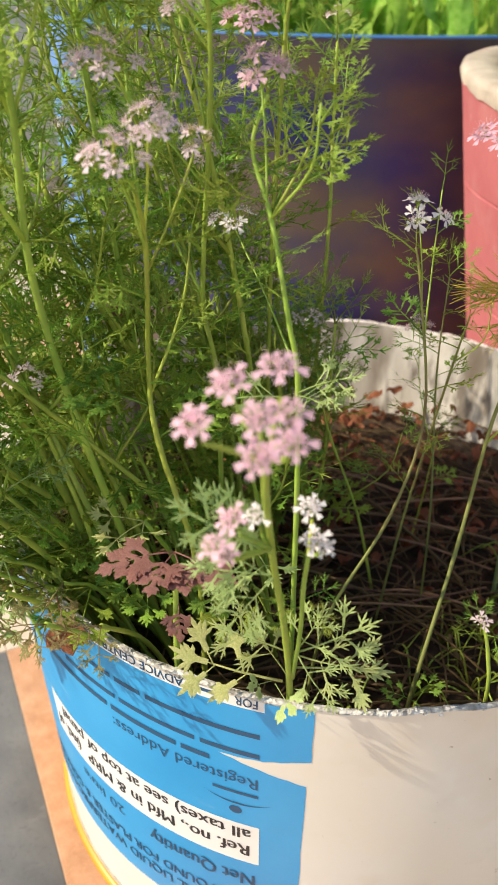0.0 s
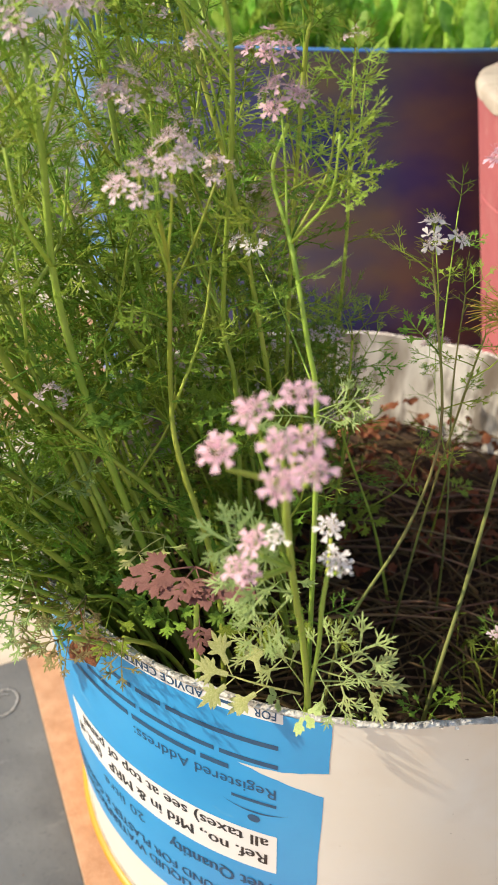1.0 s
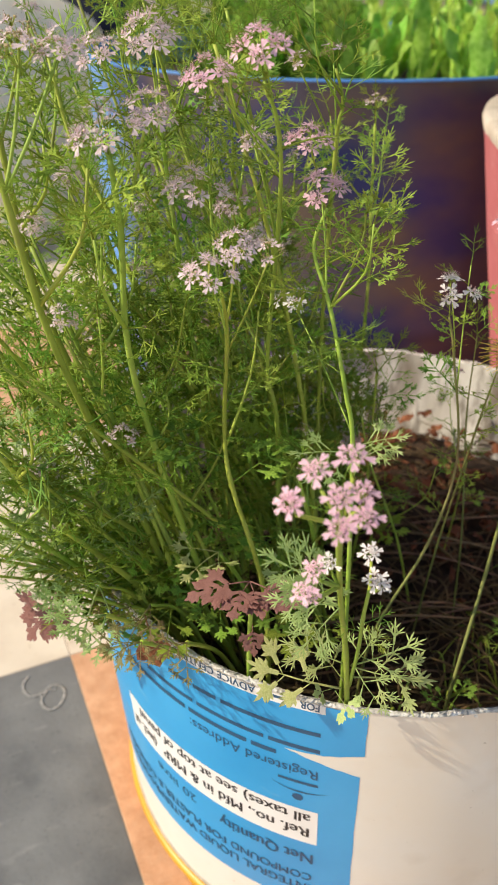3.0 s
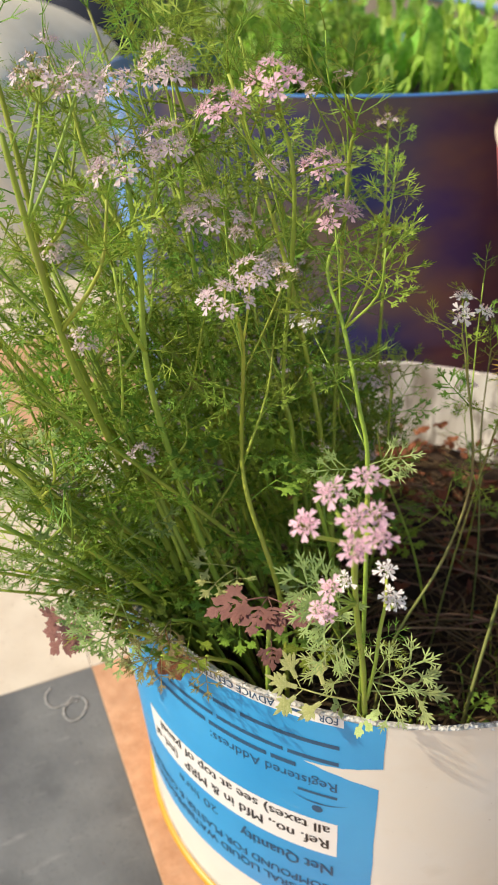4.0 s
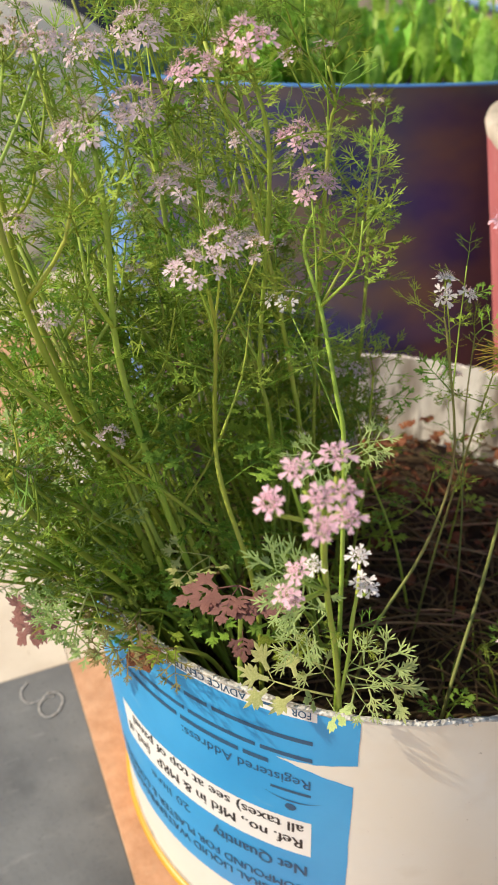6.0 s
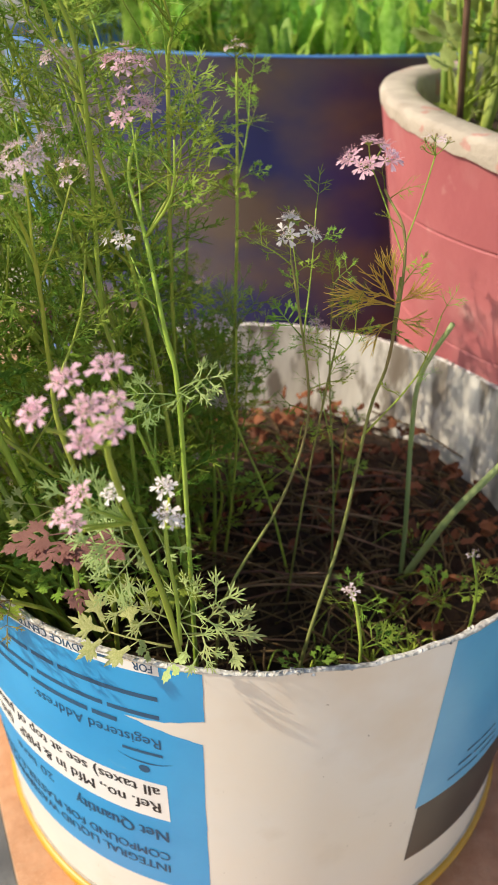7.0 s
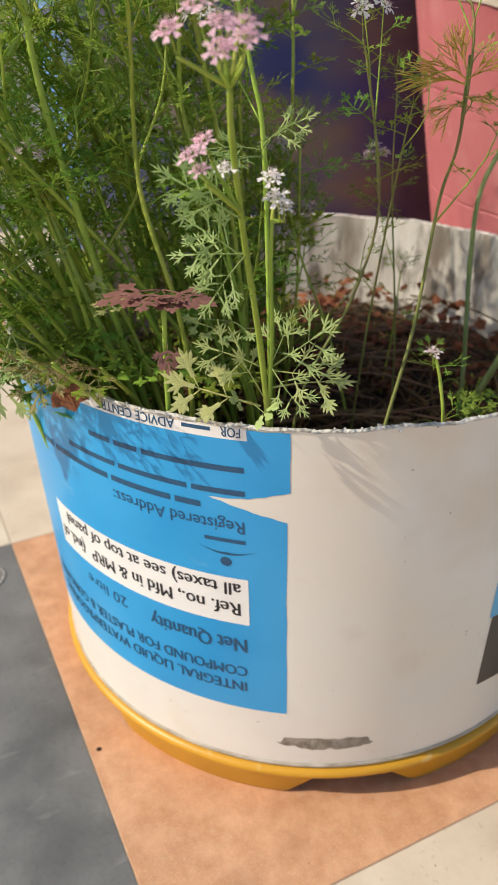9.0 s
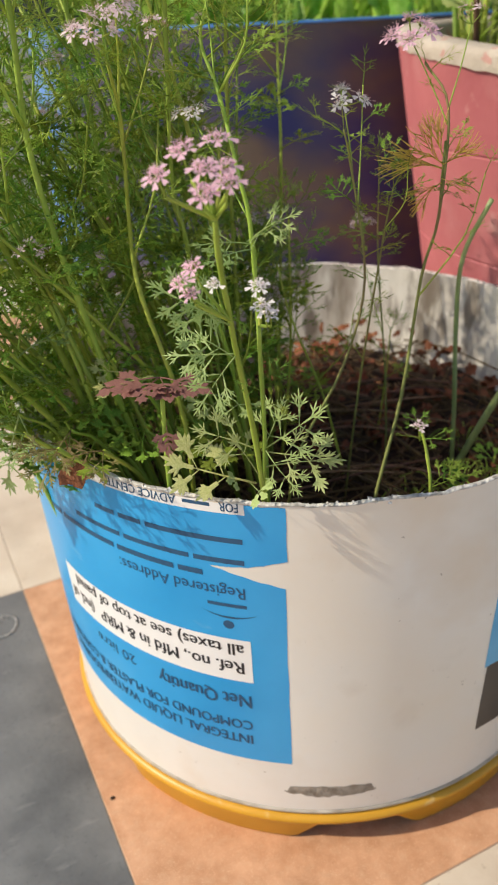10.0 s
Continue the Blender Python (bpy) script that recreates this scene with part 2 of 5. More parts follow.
stain(WHITE, (0.66, 0.48, 0.29, 1), 10, (0.56, 0.74), 0.5)
stain(WHITE, (0.52, 0.44, 0.35, 1), 34, (0.62, 0.80), 0.25)
stain(WHITE, (0.30, 0.25, 0.20, 1), 300, (0.72, 0.76), 0.6)
# dark upright streaks inside the bucket: dirt together with painted leaf shade
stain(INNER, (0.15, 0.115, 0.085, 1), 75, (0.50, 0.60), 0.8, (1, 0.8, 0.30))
stain(BLUE, (0.30, 0.50, 0.70, 1), 45, (0.66, 0.76), 0.4, (1, 1, 2.5))
stain(BLUE, (0.02, 0.20, 0.50, 1), 9, (0.55, 0.75), 0.3)
stain(TILE_ORANGE, (0.76, 0.52, 0.35, 1), 1300, (0.55, 0.68), 0.45)
stain(TILE_ORANGE, (0.30, 0.15, 0.08, 1), 22, (0.58, 0.74), 0.4)
stain(TILE_GREY, (0.34, 0.33, 0.31, 1), 38, (0.62, 0.74), 0.35, (1, 3, 1))
stain(TILE_GREY, (0.06, 0.06, 0.065, 1), 420, (0.60, 0.72), 0.35)
stain(TILE_GREY, (0.055, 0.058, 0.065, 1), 7, (0.48, 0.66), 0.45)
stain(TILE_CREAM, (0.40, 0.30, 0.22, 1), 260, (0.64, 0.72), 0.4)
stain(TILE_CREAM, (0.38, 0.29, 0.21, 1), 10, (0.52, 0.72), 0.55)
stain(TILE_CREAM, (0.82, 0.74, 0.62, 1), 26, (0.60, 0.74), 0.5)
stain(REDPAINT, (0.16, 0.05, 0.05, 1), 95, (0.735, 0.75), 0.8)
stain(REDPAINT, (0.66, 0.40, 0.36, 1), 40, (0.66, 0.74), 0.5)
stain(YELLOW, (0.80, 0.62, 0.30, 1), 120, (0.66, 0.74), 0.4)
stain(CEMENT, (0.52, 0.20, 0.18, 1), 55, (0.63, 0.67), 0.6)


# ---- building helpers ----
rnd = random.Random(7)


def mesh_of(bm, name, material, smooth=True):
    me = bpy.data.meshes.new(name)
    bm.to_mesh(me)
    bm.free()
    me.materials.append(material)
    if smooth:
        for p in me.polygons:
            p.use_smooth = True
    return me


def part(name, bm, material, parent=None, label="", smooth=True):
    ob = new(name, mesh_of(bm, name, material, smooth))
    ob.parent = parent
    return tagged(ob, label)


def shared(name, me, parent, m):
    ob = new(name, me)
    ob.parent = parent
    ob.matrix_basis = m
    return ob


def thing(name, at, label, category, group="", kind=""):
    ob = new(name)
    ob.empty_display_size = 0.02
    ob.location = at
    return tagged(ob, label, category, group, kind)


def tube(bm, pts, radii, sides=6):
    """A round, tapering tube along a line of points."""
    pts = [Vector(p) for p in pts]
    if not hasattr(radii, "__len__"):
        radii = [radii] * len(pts)
    rings = []
    side = None
    for i, p in enumerate(pts):
        d = (pts[min(i + 1, len(pts) - 1)] - pts[max(i - 1, 0)]).normalized()
        if side is None:
            side = d.orthogonal().normalized()
        side = (side - d * side.dot(d)).normalized()
        up = d.cross(side)
        rings.append([bm.verts.new(p + (side * math.cos(a) + up * math.sin(a)) * radii[i]) for a in (2 * math.pi * k / sides for k in range(sides))])
    for a, b in zip(rings, rings[1:]):
        for k in range(sides):
            bm.faces.new((a[k], a[(k + 1) % sides], b[(k + 1) % sides], b[k]))
    bm.faces.new(rings[0][::-1])
    bm.faces.new(rings[-1])


def smooth_line(pts, per=6):
    """Points along a smooth line through the given ones."""
    P = [Vector(p) for p in pts]
    P = [2 * P[0] - P[1]] + P + [2 * P[-1] - P[-2]]
    out = []
    for i in range(1, len(P) - 2):
        a, b, c, d = P[i - 1:i + 3]
        for k in range(per):
            t = k / per
            out.append(0.5 * (2 * b + (c - a) * t + (2 * a - 5 * b + 4 * c - d) * t * t + (3 * b - a - 3 * c + d) * t ** 3))
    return out + [P[-2]]


def lathe(bm, profile, n=96, at=(0, 0), wobble=None, close=False):
    """A turned shape: profile of (radius, z), upwards on the outside."""
    rings = []
    for j, (r, z) in enumerate(profile):
        ring = []
        for k in range(n):
            a = 2 * math.pi * k / n
            dr, dz = wobble(a, j) if wobble else (0, 0)
            ring.append(bm.verts.new((at[0] + (r + dr) * math.sin(a), at[1] - (r + dr) * math.cos(a), z + dz)))
        rings.append(ring)
    for a, b in zip(rings, rings[1:]):
        for k in range(n):
            bm.faces.new((a[k], a[(k + 1) % n], b[(k + 1) % n], b[k]))
    if close:
        bm.faces.new(rings[-1])
    return rings


def aim(at, along, up=(0, 0, 1), size=1.0, spin=0.0):
    """A pose whose x axis goes along, its z axis near up."""
    x = Vector(along).normalized()
    y = Vector(up).cross(x)
    if y.length < 1e-4:
        y = x.orthogonal()
    y.normalize()
    z = x.cross(y)
    m = Matrix((x, y, z)).transposed().to_4x4() @ Matrix.Rotation(spin, 4, "X") @ Matrix.Scale(size, 4)
    m.translation = Vector(at)
    return m


# ---- floor ----
TILE = 0.329
E1, E2 = Vector((0.843, 0.538, 0)), Vector((-0.538, 0.843, 0))
TILE_ANGLE = math.atan2(E1.y, E1.x)
bm = bmesh.new()
bmesh.ops.create_grid(bm, x_segments=2, y_segments=2, size=40)
floor = tagged(part("floor", bm, GROUT, None, "", False), "grey-jointed floor of square terracotta, slate and cream tiles", "floor", "", "structure")
floor.location.z = -0.0003


def tile_mesh(name, material):
    b = bmesh.new()
    bmesh.ops.create_cube(b, size=1.0)
    bmesh.ops.scale(b, vec=(TILE - 0.0005, TILE - 0.0005, 0.012), verts=b.verts)
    bmesh.ops.bevel(b, geom=list(b.edges), offset=0.0004, segments=1, affect="EDGES")
    return mesh_of(b, name, material, False)


TILES = {"o": tile_mesh("tile", TILE_ORANGE), "g": tile_mesh("tile", TILE_GREY), "c": tile_mesh("tile", TILE_CREAM)}
centre = Vector((0.0065, -0.0101, 0))
PLAN = {(0, 0): "o", (-1, 0): "g", (0, 1): "c", (-1, 1): "c", (0, -1): "c", (1, 0): "c", (-1, -1): "o", (-2, 0): "c", (-2, 1): "o", (1, -1): "g", (1, 1): "o", (0, 2): "o"}
for i in range(-8, 9):
    for j in range(-7, 10):
        k = PLAN.get((i, j)) or rnd.choice("cccco")
        c = centre + E1 * (i * TILE) + E2 * (j * TILE)
        shared("tile", TILES[k], floor, Matrix.Translation((0, 0, 0.0003)) @ Matrix.Translation((c.x, c.y, -0.006)) @ Matrix.Rotation(TILE_ANGLE, 4, "Z"))

# chalk squiggle on the slate tile
chalk = thing("chalk_mark", (-0.213, 0.0, 0.0005), "white chalk loop and hook drawn on the slate tile", "chalk mark")
b = bmesh.new()
loop = [(-0.2436, 0.0149, 0), (-0.2451, 0.0080, 0), (-0.2414, 0.0007, 0), (-0.2342, -0.0026, 0), (-0.2275, 0.0020, 0), (-0.2245, 0.0085, 0), (-0.2180, 0.0103, 0), (-0.2119, 0.0052, 0), (-0.2108, -0.0048, 0), (-0.2156, -0.0117, 0), (-0.2230, -0.0095, 0), (-0.2266, -0.0022, 0), (-0.2240, 0.0052, 0), (-0.2190, 0.0064, 0)]
stroke = smooth_line(loop, 8)
tube(b, [Vector(p) - Vector((-0.213, 0.0, -0.0005)) for p in stroke], [0.0010 + 0.0003 * math.sin(k * 1.3) for k in range(len(stroke))], 5)
bmesh.ops.scale(b, vec=(1, 1, 0.03), verts=b.verts)
part("chalk_line", b, CHALK, chalk)

# crumbs and a dry leaf bit on the floor
rc = random.Random(41)


def crumb(x, y, size, material, label, category, flat=0.45):
    t = thing(category.replace(" ", "_"), (x, y, 0.0002), label, category)
    bb = bmesh.new()
    bmesh.ops.create_icosphere(bb, subdivisions=2, radius=size)
    for v in bb.verts:
        v.co *= 1 + 0.45 * noise.noise(v.co / size * 1.4 + Vector((x * 90, y * 70, 0)))
        v.co.z = max(-size * 0.3, v.co.z) * flat + size * flat * 0.3
    part("lump", bb, material, t)


crumb(0.1554, -0.0757, 0.0030, DEADLEAF, "small curled dry brown leaf bit on the terracotta tile", "leaf bit", 0.6)
crumb(-0.0793, -0.1222, 0.0016, LABELWHITE, "tiny white crumb on the tile beside the yellow lid", "crumb")
crumb(-0.1038, -0.1334, 0.0013, SOIL, "dark crumb of soil at the tile joint", "crumb")
b = bmesh.new()
for k in range(22):
    x, y = rc.uniform(-0.27, 0.24), rc.uniform(-0.27, -0.05)
    if math.hypot(x, y) < 0.156:
        continue
    bmesh.ops.create_icosphere(b, subdivisions=1, radius=rc.uniform(0.0002, 0.0004), matrix=Matrix.Translation((x, y, 0.0003)))
tagged(part("grit", b, TWIG), "scattered dark grit on the floor tiles", "grit", "", "stuff")

# ---- bucket ----
RT, RB_, ZT, ZB = 0.1595, 0.150, 0.2152, 0.0212


def wall_r(z):
    return RB_ + (RT - RB_) * (z - ZB) / (ZT - ZB)


def on_wall(phi, z, off=0.0):
    r = wall_r(z) + off
    return Vector((r * math.sin(phi), -r * math.cos(phi), z))


def rim_dz(a):
    return 0.0011 * noise.noise((9 * math.sin(a), 9 * math.cos(a), 0.3)) + 0.0008 * noise.noise((60 * math.sin(a), 60 * math.cos(a), 2.0))


def crumple(a, z):
    """Dents of the thin wall towards the back."""
    w = max(0.0, math.cos(a - radians(125))) ** 3 * max(0.0, (z - 0.10) / 0.115)
    return w * 0.35 * (0.0035 * noise.noise((5 * math.sin(a), 5 * math.cos(a), z * 14)) + 0.0016 * noise.noise((18 * math.sin(a), 18 * math.cos(a), z * 30)))


bucket = thing("bucket", (0, 0, 0), "cut-down white plastic paint bucket with upside-down blue label on yellow lid", "bucket")
b = bmesh.new()
N = 240
zs = [0.019] + [ZB + (ZT - ZB) * k / 22 for k in range(23)]
prof = [(wall_r(z), z) for z in zs]
edge = [prof[-1], (RT + 0.0006, ZT + 0.0008), (RT - 0.0006, ZT + 0.0014), (RT - 0.0024, ZT + 0.0004)]


def wob(a, j):
    z = prof[j][1]
    ragged = 0.0009 * noise.noise((110 * math.sin(a), 110 * math.cos(a), j)) if j >= top else 0
    return crumple(a, z) + ragged, (rim_dz(a) if z > ZT - 0.003 else 0)


top = 99
lathe(b, prof, N, wobble=wob)
part("wall", b, WHITE, bucket)
b = bmesh.new()
prof = edge
top = 1
lathe(b, prof, N, wobble=wob)
part("rim", b, RIM, bucket, "ragged greyish sawn rim")
top = 99
b = bmesh.new()
lathe(b, [(wall_r(0.0222) + 0.0002, 0.0222), (wall_r(0.0228) + 0.0009, 0.0228), (wall_r(0.0240) + 0.0009, 0.0240), (wall_r(0.0248) + 0.0001, 0.0248)], N)
part("lip", b, LIPMAT, bucket, "thin lip at the foot of the wall")
b = bmesh.new()
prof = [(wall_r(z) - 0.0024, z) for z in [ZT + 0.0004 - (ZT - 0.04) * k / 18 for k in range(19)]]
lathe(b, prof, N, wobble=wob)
part("inner_wall", b, INNER, bucket, "crumpled inside of the bucket wall, streaked with dirt and painted leaf shade")


# shreds of plastic along the sawn rim
b = bmesh.new()
r2 = random.Random(3)
for k in range(260):
    a = r2.uniform(-math.pi, math.pi)
    p = on_wall(a, ZT + rim_dz(a) + 0.0006, -0.0008)
    s = r2.uniform(0.0007, 0.0022)
    m = Matrix.Translation(p) @ Matrix.Rotation(a, 4, "Z") @ Euler([r2.uniform(0, 6) for _ in range(3)]).to_matrix().to_4x4()
    bmesh.ops.create_cone(b, segments=4, radius1=s * 0.5, radius2=0.0001, depth=s * 1.6, matrix=m)
tagged(part("rim_fringe", b, RIM, bucket, "", False), "white fringe of torn plastic along the sawn rim", "", "", "stuff")

# yellow lid under the bucket, with feet
b = bmesh.new()


def foot(a):
    d = math.degrees(a) % 360
    d = d if d < 180 else d - 360
    u = (d + 6) % 62.0
    return max(0.0, min(1.0, (min(abs(u - 5.5), abs(u - 31)) / 5.0 if 5.5 < u < 31 else 0.0)))


lid = [(0.1480, 0.0), (0.1490, 0.0015), (0.1500, 0.012), (0.1525, 0.0165), (0.1535, 0.0185), (0.1530, 0.0205), (0.1505, 0.0215), (0.149, 0.0215)]


def lid_wob(a, j):
    lift = foot(a)
    return (0.0005 * lift if j < 2 else 0), (0.0115 * lift if j < 2 else (0.003 * lift if j == 2 else 0))


lathe(b, lid, N, wobble=lid_wob)
rings = lathe(b, [(0.146, 0.013), (0.02, 0.013)], 48)
part("lid", b, YELLOW, bucket, "yellow plastic lid with notched feet")


def patch(name, material, p0, p1, low, high, parent, off=0.0004, step=1.5, label="", rag=0.0):
    """A printed area on the bucket's wall between two angles; low and high give its edges at each angle."""
    bb = bmesh.new()
    n = max(2, int(abs(p1 - p0) / step))
    rows = 8
    grid = []
    for i in range(n + 1):
        d = p0 + (p1 - p0) * i / n
        lo, hi = (f(d) if callable(f) else f for f in (low, high))
        col = []
        for j in range(rows + 1):
            z = lo + (hi - lo) * j / rows
            e = d + (rag * noise.noise((z * 160, 3.3, i * 0.0)) if i in (0, n) else 0)
            a = radians(e)
            col.append(bb.verts.new(on_wall(a, z, off + crumple(a, z))))
        grid.append(col)
    for i in range(n):
        for j in range(rows):
            bb.faces.new((grid[i][j], grid[i + 1][j], grid[i + 1][j + 1], grid[i][j + 1]))
    return part(name, bb, material, parent, label)


def torn(d, z, amp=0.0012):
    return z + amp * noise.noise((d * 0.35, z * 90, 1.0)) + 0.4 * amp * noise.noise((d * 1.9, z * 90, 7.0))


label_low = patch("label", BLUE, -100, -0.6, 0.0605, lambda d: torn(d, 0.1735 + 0.010 * min(1, max(0, (-d - 2) / 12)) + (0.0 if d > -16 else 0.0), 0.0012), bucket, 0.00012, 1.2, "blue printed label, upside down", 0.25)
label_up = patch("label", BLUE, -100, -0.2, lambda d: torn(d, 0.1880 - 0.0055 * min(1, max(0, (-d) / 8)) - 0.001 * max(0, min(1, (-d - 10) / 6)), 0.0012), lambda d: ZT + rim_dz(radians(d)) - 0.0006, bucket, 0.00018, 1.2, "upper piece of the blue label", 0.25)
strip = patch("label_strip", LABELWHITE, -95, -6.0, 0.2098, lambda d: ZT + rim_dz(radians(d)) - 0.0004, label_up, 0.00025, 1.2, "white strip with lettering", 0.5)
box = patch("label_box", LABELWHITE, -49.5, -6.6, 0.1150, 0.1412, label_low, 0.00025, 1.2, "white box with black lettering")
patch("scar", SCAR, -2.2, 15.5, lambda d: 0.0385 - 0.003 * math.sin((d + 2.2) / 17.7 * math.pi) + 0.002 * noise.noise((d * 0.6, 5, 0)), lambda d: 0.0435 + 0.0012 * noise.noise((d * 0.5, 9, 0)) - (0.004 if d > 14.4 or d < -1.4 else 0), bucket, 0.00012, 0.6, "grey scraped patch")
stripe = patch("label_panel", PALEBLUE, 35.3, 100, 0.104, lambda d: ZT + rim_dz(radians(d)) - 0.0006, bucket, 0.00012, 1.2, "pale blue panel of the label")
patch("label_band", BLACK, 35.9, 100, lambda d: 0.059 - 0.004 * min(1, (d - 36) / 30), 0.104, bucket, 0.00015, 1.2, "black band of the label")
patch("label_window", LABELWHITE, 56.2, 92, 0.158, lambda d: ZT + rim_dz(radians(d)) - 0.006, stripe, 0.00022, 1.2, "white panel with dark specks")


def lettering(text, p0, p1, z, cap, material, parent, bold=0.0):
    """A line of print on the wall, upside down: it starts at the angle p0 and runs to p1, its baseline at z."""
    cu = bpy.data.curves.new("print", "FONT")
    cu.body = text
    cu.size = 1.0
    cu.resolution_u = 3
    ob = new("print", cu)
    bpy.context.view_layer.update()
    me = bpy.data.meshes.new_from_object(ob.evaluated_get(bpy.context.evaluated_depsgraph_get()))
    bpy.data.objects.remove(ob)
    w = max(v.co.x for v in me.vertices)
    flat = [v.co.copy() for v in me.vertices]
    faces = [tuple(p.vertices) for p in me.polygons]
    bpy.data.meshes.remove(me)
    bb = bmesh.new()
    for k, shift in enumerate((0.0, -bold, bold) if bold else (0.0,)):
        vs = []
        for c in flat:
            a = radians(p0 + (p1 - p0) * (c.x + shift) / w)
            zz = z - c.y * cap / 0.70
            vs.append(bb.verts.new(on_wall(a, zz, 0.00032 + 0.00004 * k + crumple(a, zz))))
        for f in faces:
            bb.faces.new([vs[i] for i in f])
    me = bpy.data.meshes.new("lettering")
    bb.to_mesh(me)
    bb.free()
    me.materials.append(material)
    ob = new("lettering", me)
    ob.parent = parent
    return ob


def bars(words, p0, p1, z, cap, material, parent):
    """Words that stay unread: a bar for each."""
    total = sum(words) + 0.6 * (len(words) - 1)
    d = p0
    for w in words:
        e = d + (p1 - p0) * w / total
        patch("print_bar", material, d, e, z - cap * 0.52, z - cap * 0.16, parent, 0.00034, 1.5)
        d = e + (p1 - p0) * 0.6 / total


lettering("INTEGRAL LIQUID WATERPROOFING", -7.3, -56, 0.0785, 0.0062, INK, label_low, 0.012)
lettering("COMPOUND FOR PLASTER & CONCRETE", -7.2, -58, 0.0885, 0.0062, INK, label_low, 0.012)
lettering("Net Quantity", -7.0, -25.2, 0.1060, 0.0082, INK, label_low, 0.020)
lettering("20 litre", -30.5, -41.5, 0.1075, 0.0066, INK, label_low)
lettering("Ref. no., Mfd in & MRP", -7.8, -38.5, 0.1272, 0.0072, INKBLACK, box, 0.022)
lettering("(incl. of", -40.5, -48.5, 0.1272, 0.0072, INKBLACK, box, 0.020)
lettering("all taxes) see at top of panel", -7.8, -45.5, 0.1382, 0.0068, INKBLACK, box, 0.020)
lettering("Registered Address:", -6.7, -29.5, 0.1715, 0.0062, INK, label_low)
bars([8], -6.8, -13.2, 0.1628, 0.0050, INK, label_low)
bars([3, 8, 10, 3], -13.5, -49, 0.1802, 0.0078, INK, label_low)
bars([6, 9, 8], -6.7, -39, 0.1878, 0.0070, INK, label_up)
bars([11, 3, 3], -6.7, -33, 0.1988, 0.0070, INK, label_up)
lettering("FOR", -6.9, -9.8, 0.2150, 0.0042, INK, strip, 0.012)
bars([5], -11.2, -15.4, 0.2150, 0.0046, INK, strip)
lettering("ADVICE CENTRE", -16.5, -30.0, 0.2150, 0.0042, INK, strip, 0.012)
bars([4, 6, 5], -31.5, -46.0, 0.2150, 0.0046, INK, strip)
lo = lambda d: 0.1535 + 0.0035 * ((d + 9.8) / 4.7) ** 2
patch("print_mark", INK, -14.5, -5.1, lo, lambda d: lo(d) + 0.0012 * max(0.05, 1 - abs((d + 9.8) / 4.7)), label_low, 0.0003, 0.5)
patch("print_mark", INK, -10.9, -9.1, lambda d: 0.1498 - 0.0024 * math.sqrt(max(0.01, 1 - ((d + 10) / 0.92) ** 2)), lambda d: 0.1498 + 0.0024 * math.sqrt(max(0.01, 1 - ((d + 10) / 0.92) ** 2)), label_low, 0.0003, 0.2)
bars([5, 4], 54, 45.5, 0.128, 0.0035, INK, stripe)
bars([6, 3], 55, 44, 0.121, 0.0035, INK, stripe)
bars([4, 6], 56, 42, 0.114, 0.0035, INK, stripe)
for k in range(7):
    d = 60 + k * 3.1
    patch("print_bar", INKBLACK, d, d + r2.uniform(0.8, 2.4), 0.166 + 0.004 * (k % 3), 0.169 + 0.004 * (k % 3) + r2.uniform(0, 0.004), stripe, 0.0003, 0.8)

# ---- soil and mulch ----
b = bmesh.new()


def soil_z(x, y):
    return 0.146 + 0.035 * y + 0.010 * noise.noise((x * 22, y * 22, 0.0)) + 0.004 * noise.noise((x * 80, y * 80, 3.0))


rings = []
for i in range(34):
    r = 0.1535 * i / 33
    rings.append([b.verts.new((r * math.sin(a), -r * math.cos(a), soil_z(r * math.sin(a), -r * math.cos(a)))) for a in (2 * math.pi * k / 90 for k in range(90))])
for p, q in zip(rings, rings[1:]):
    for k in range(90):
        b.faces.new((p[k], p[(k + 1) % 90], q[(k + 1) % 90], q[k]))
bmesh.ops.remove_doubles(b, verts=b.verts, dist=1e-5)
tagged(part("soil", b, SOIL), "dark damp potting soil filling the bucket", "soil", "", "stuff")

b = bmesh.new()
r3 = random.Random(11)
for k in range(640):
    a, r = r3.uniform(0, 6.283), 0.146 * math.sqrt(r3.random())
    x, y = r * math.sin(a), -r * math.cos(a)
    yaw, ln = r3.uniform(0, 6.283), r3.uniform(0.008, 0.040)
    dx, dy = math.cos(yaw) * ln, math.sin(yaw) * ln
    if math.hypot(x + dx, y + dy) > 0.148 or math.hypot(x - dx, y - dy) > 0.148:
        continue
    z = soil_z(x, y) + r3.uniform(0.003, 0.016)
    h = r3.uniform(-0.008, 0.008)
    tube(b, smooth_line([(x - dx, y - dy, z - h), (x + r3.uniform(-0.006, 0.006), y + r3.uniform(-0.006, 0.006), z + r3.uniform(0, 0.008)), (x + dx, y + dy, z + h)], 3), r3.uniform(0.0003, 0.0006) * r3.choice((1, 1, 1, 1.7)), 4)
tagged(part("straw_mulch", b, STRAW), "tangle of dry brown stalks lying on the soil", "mulch", "", "stuff")


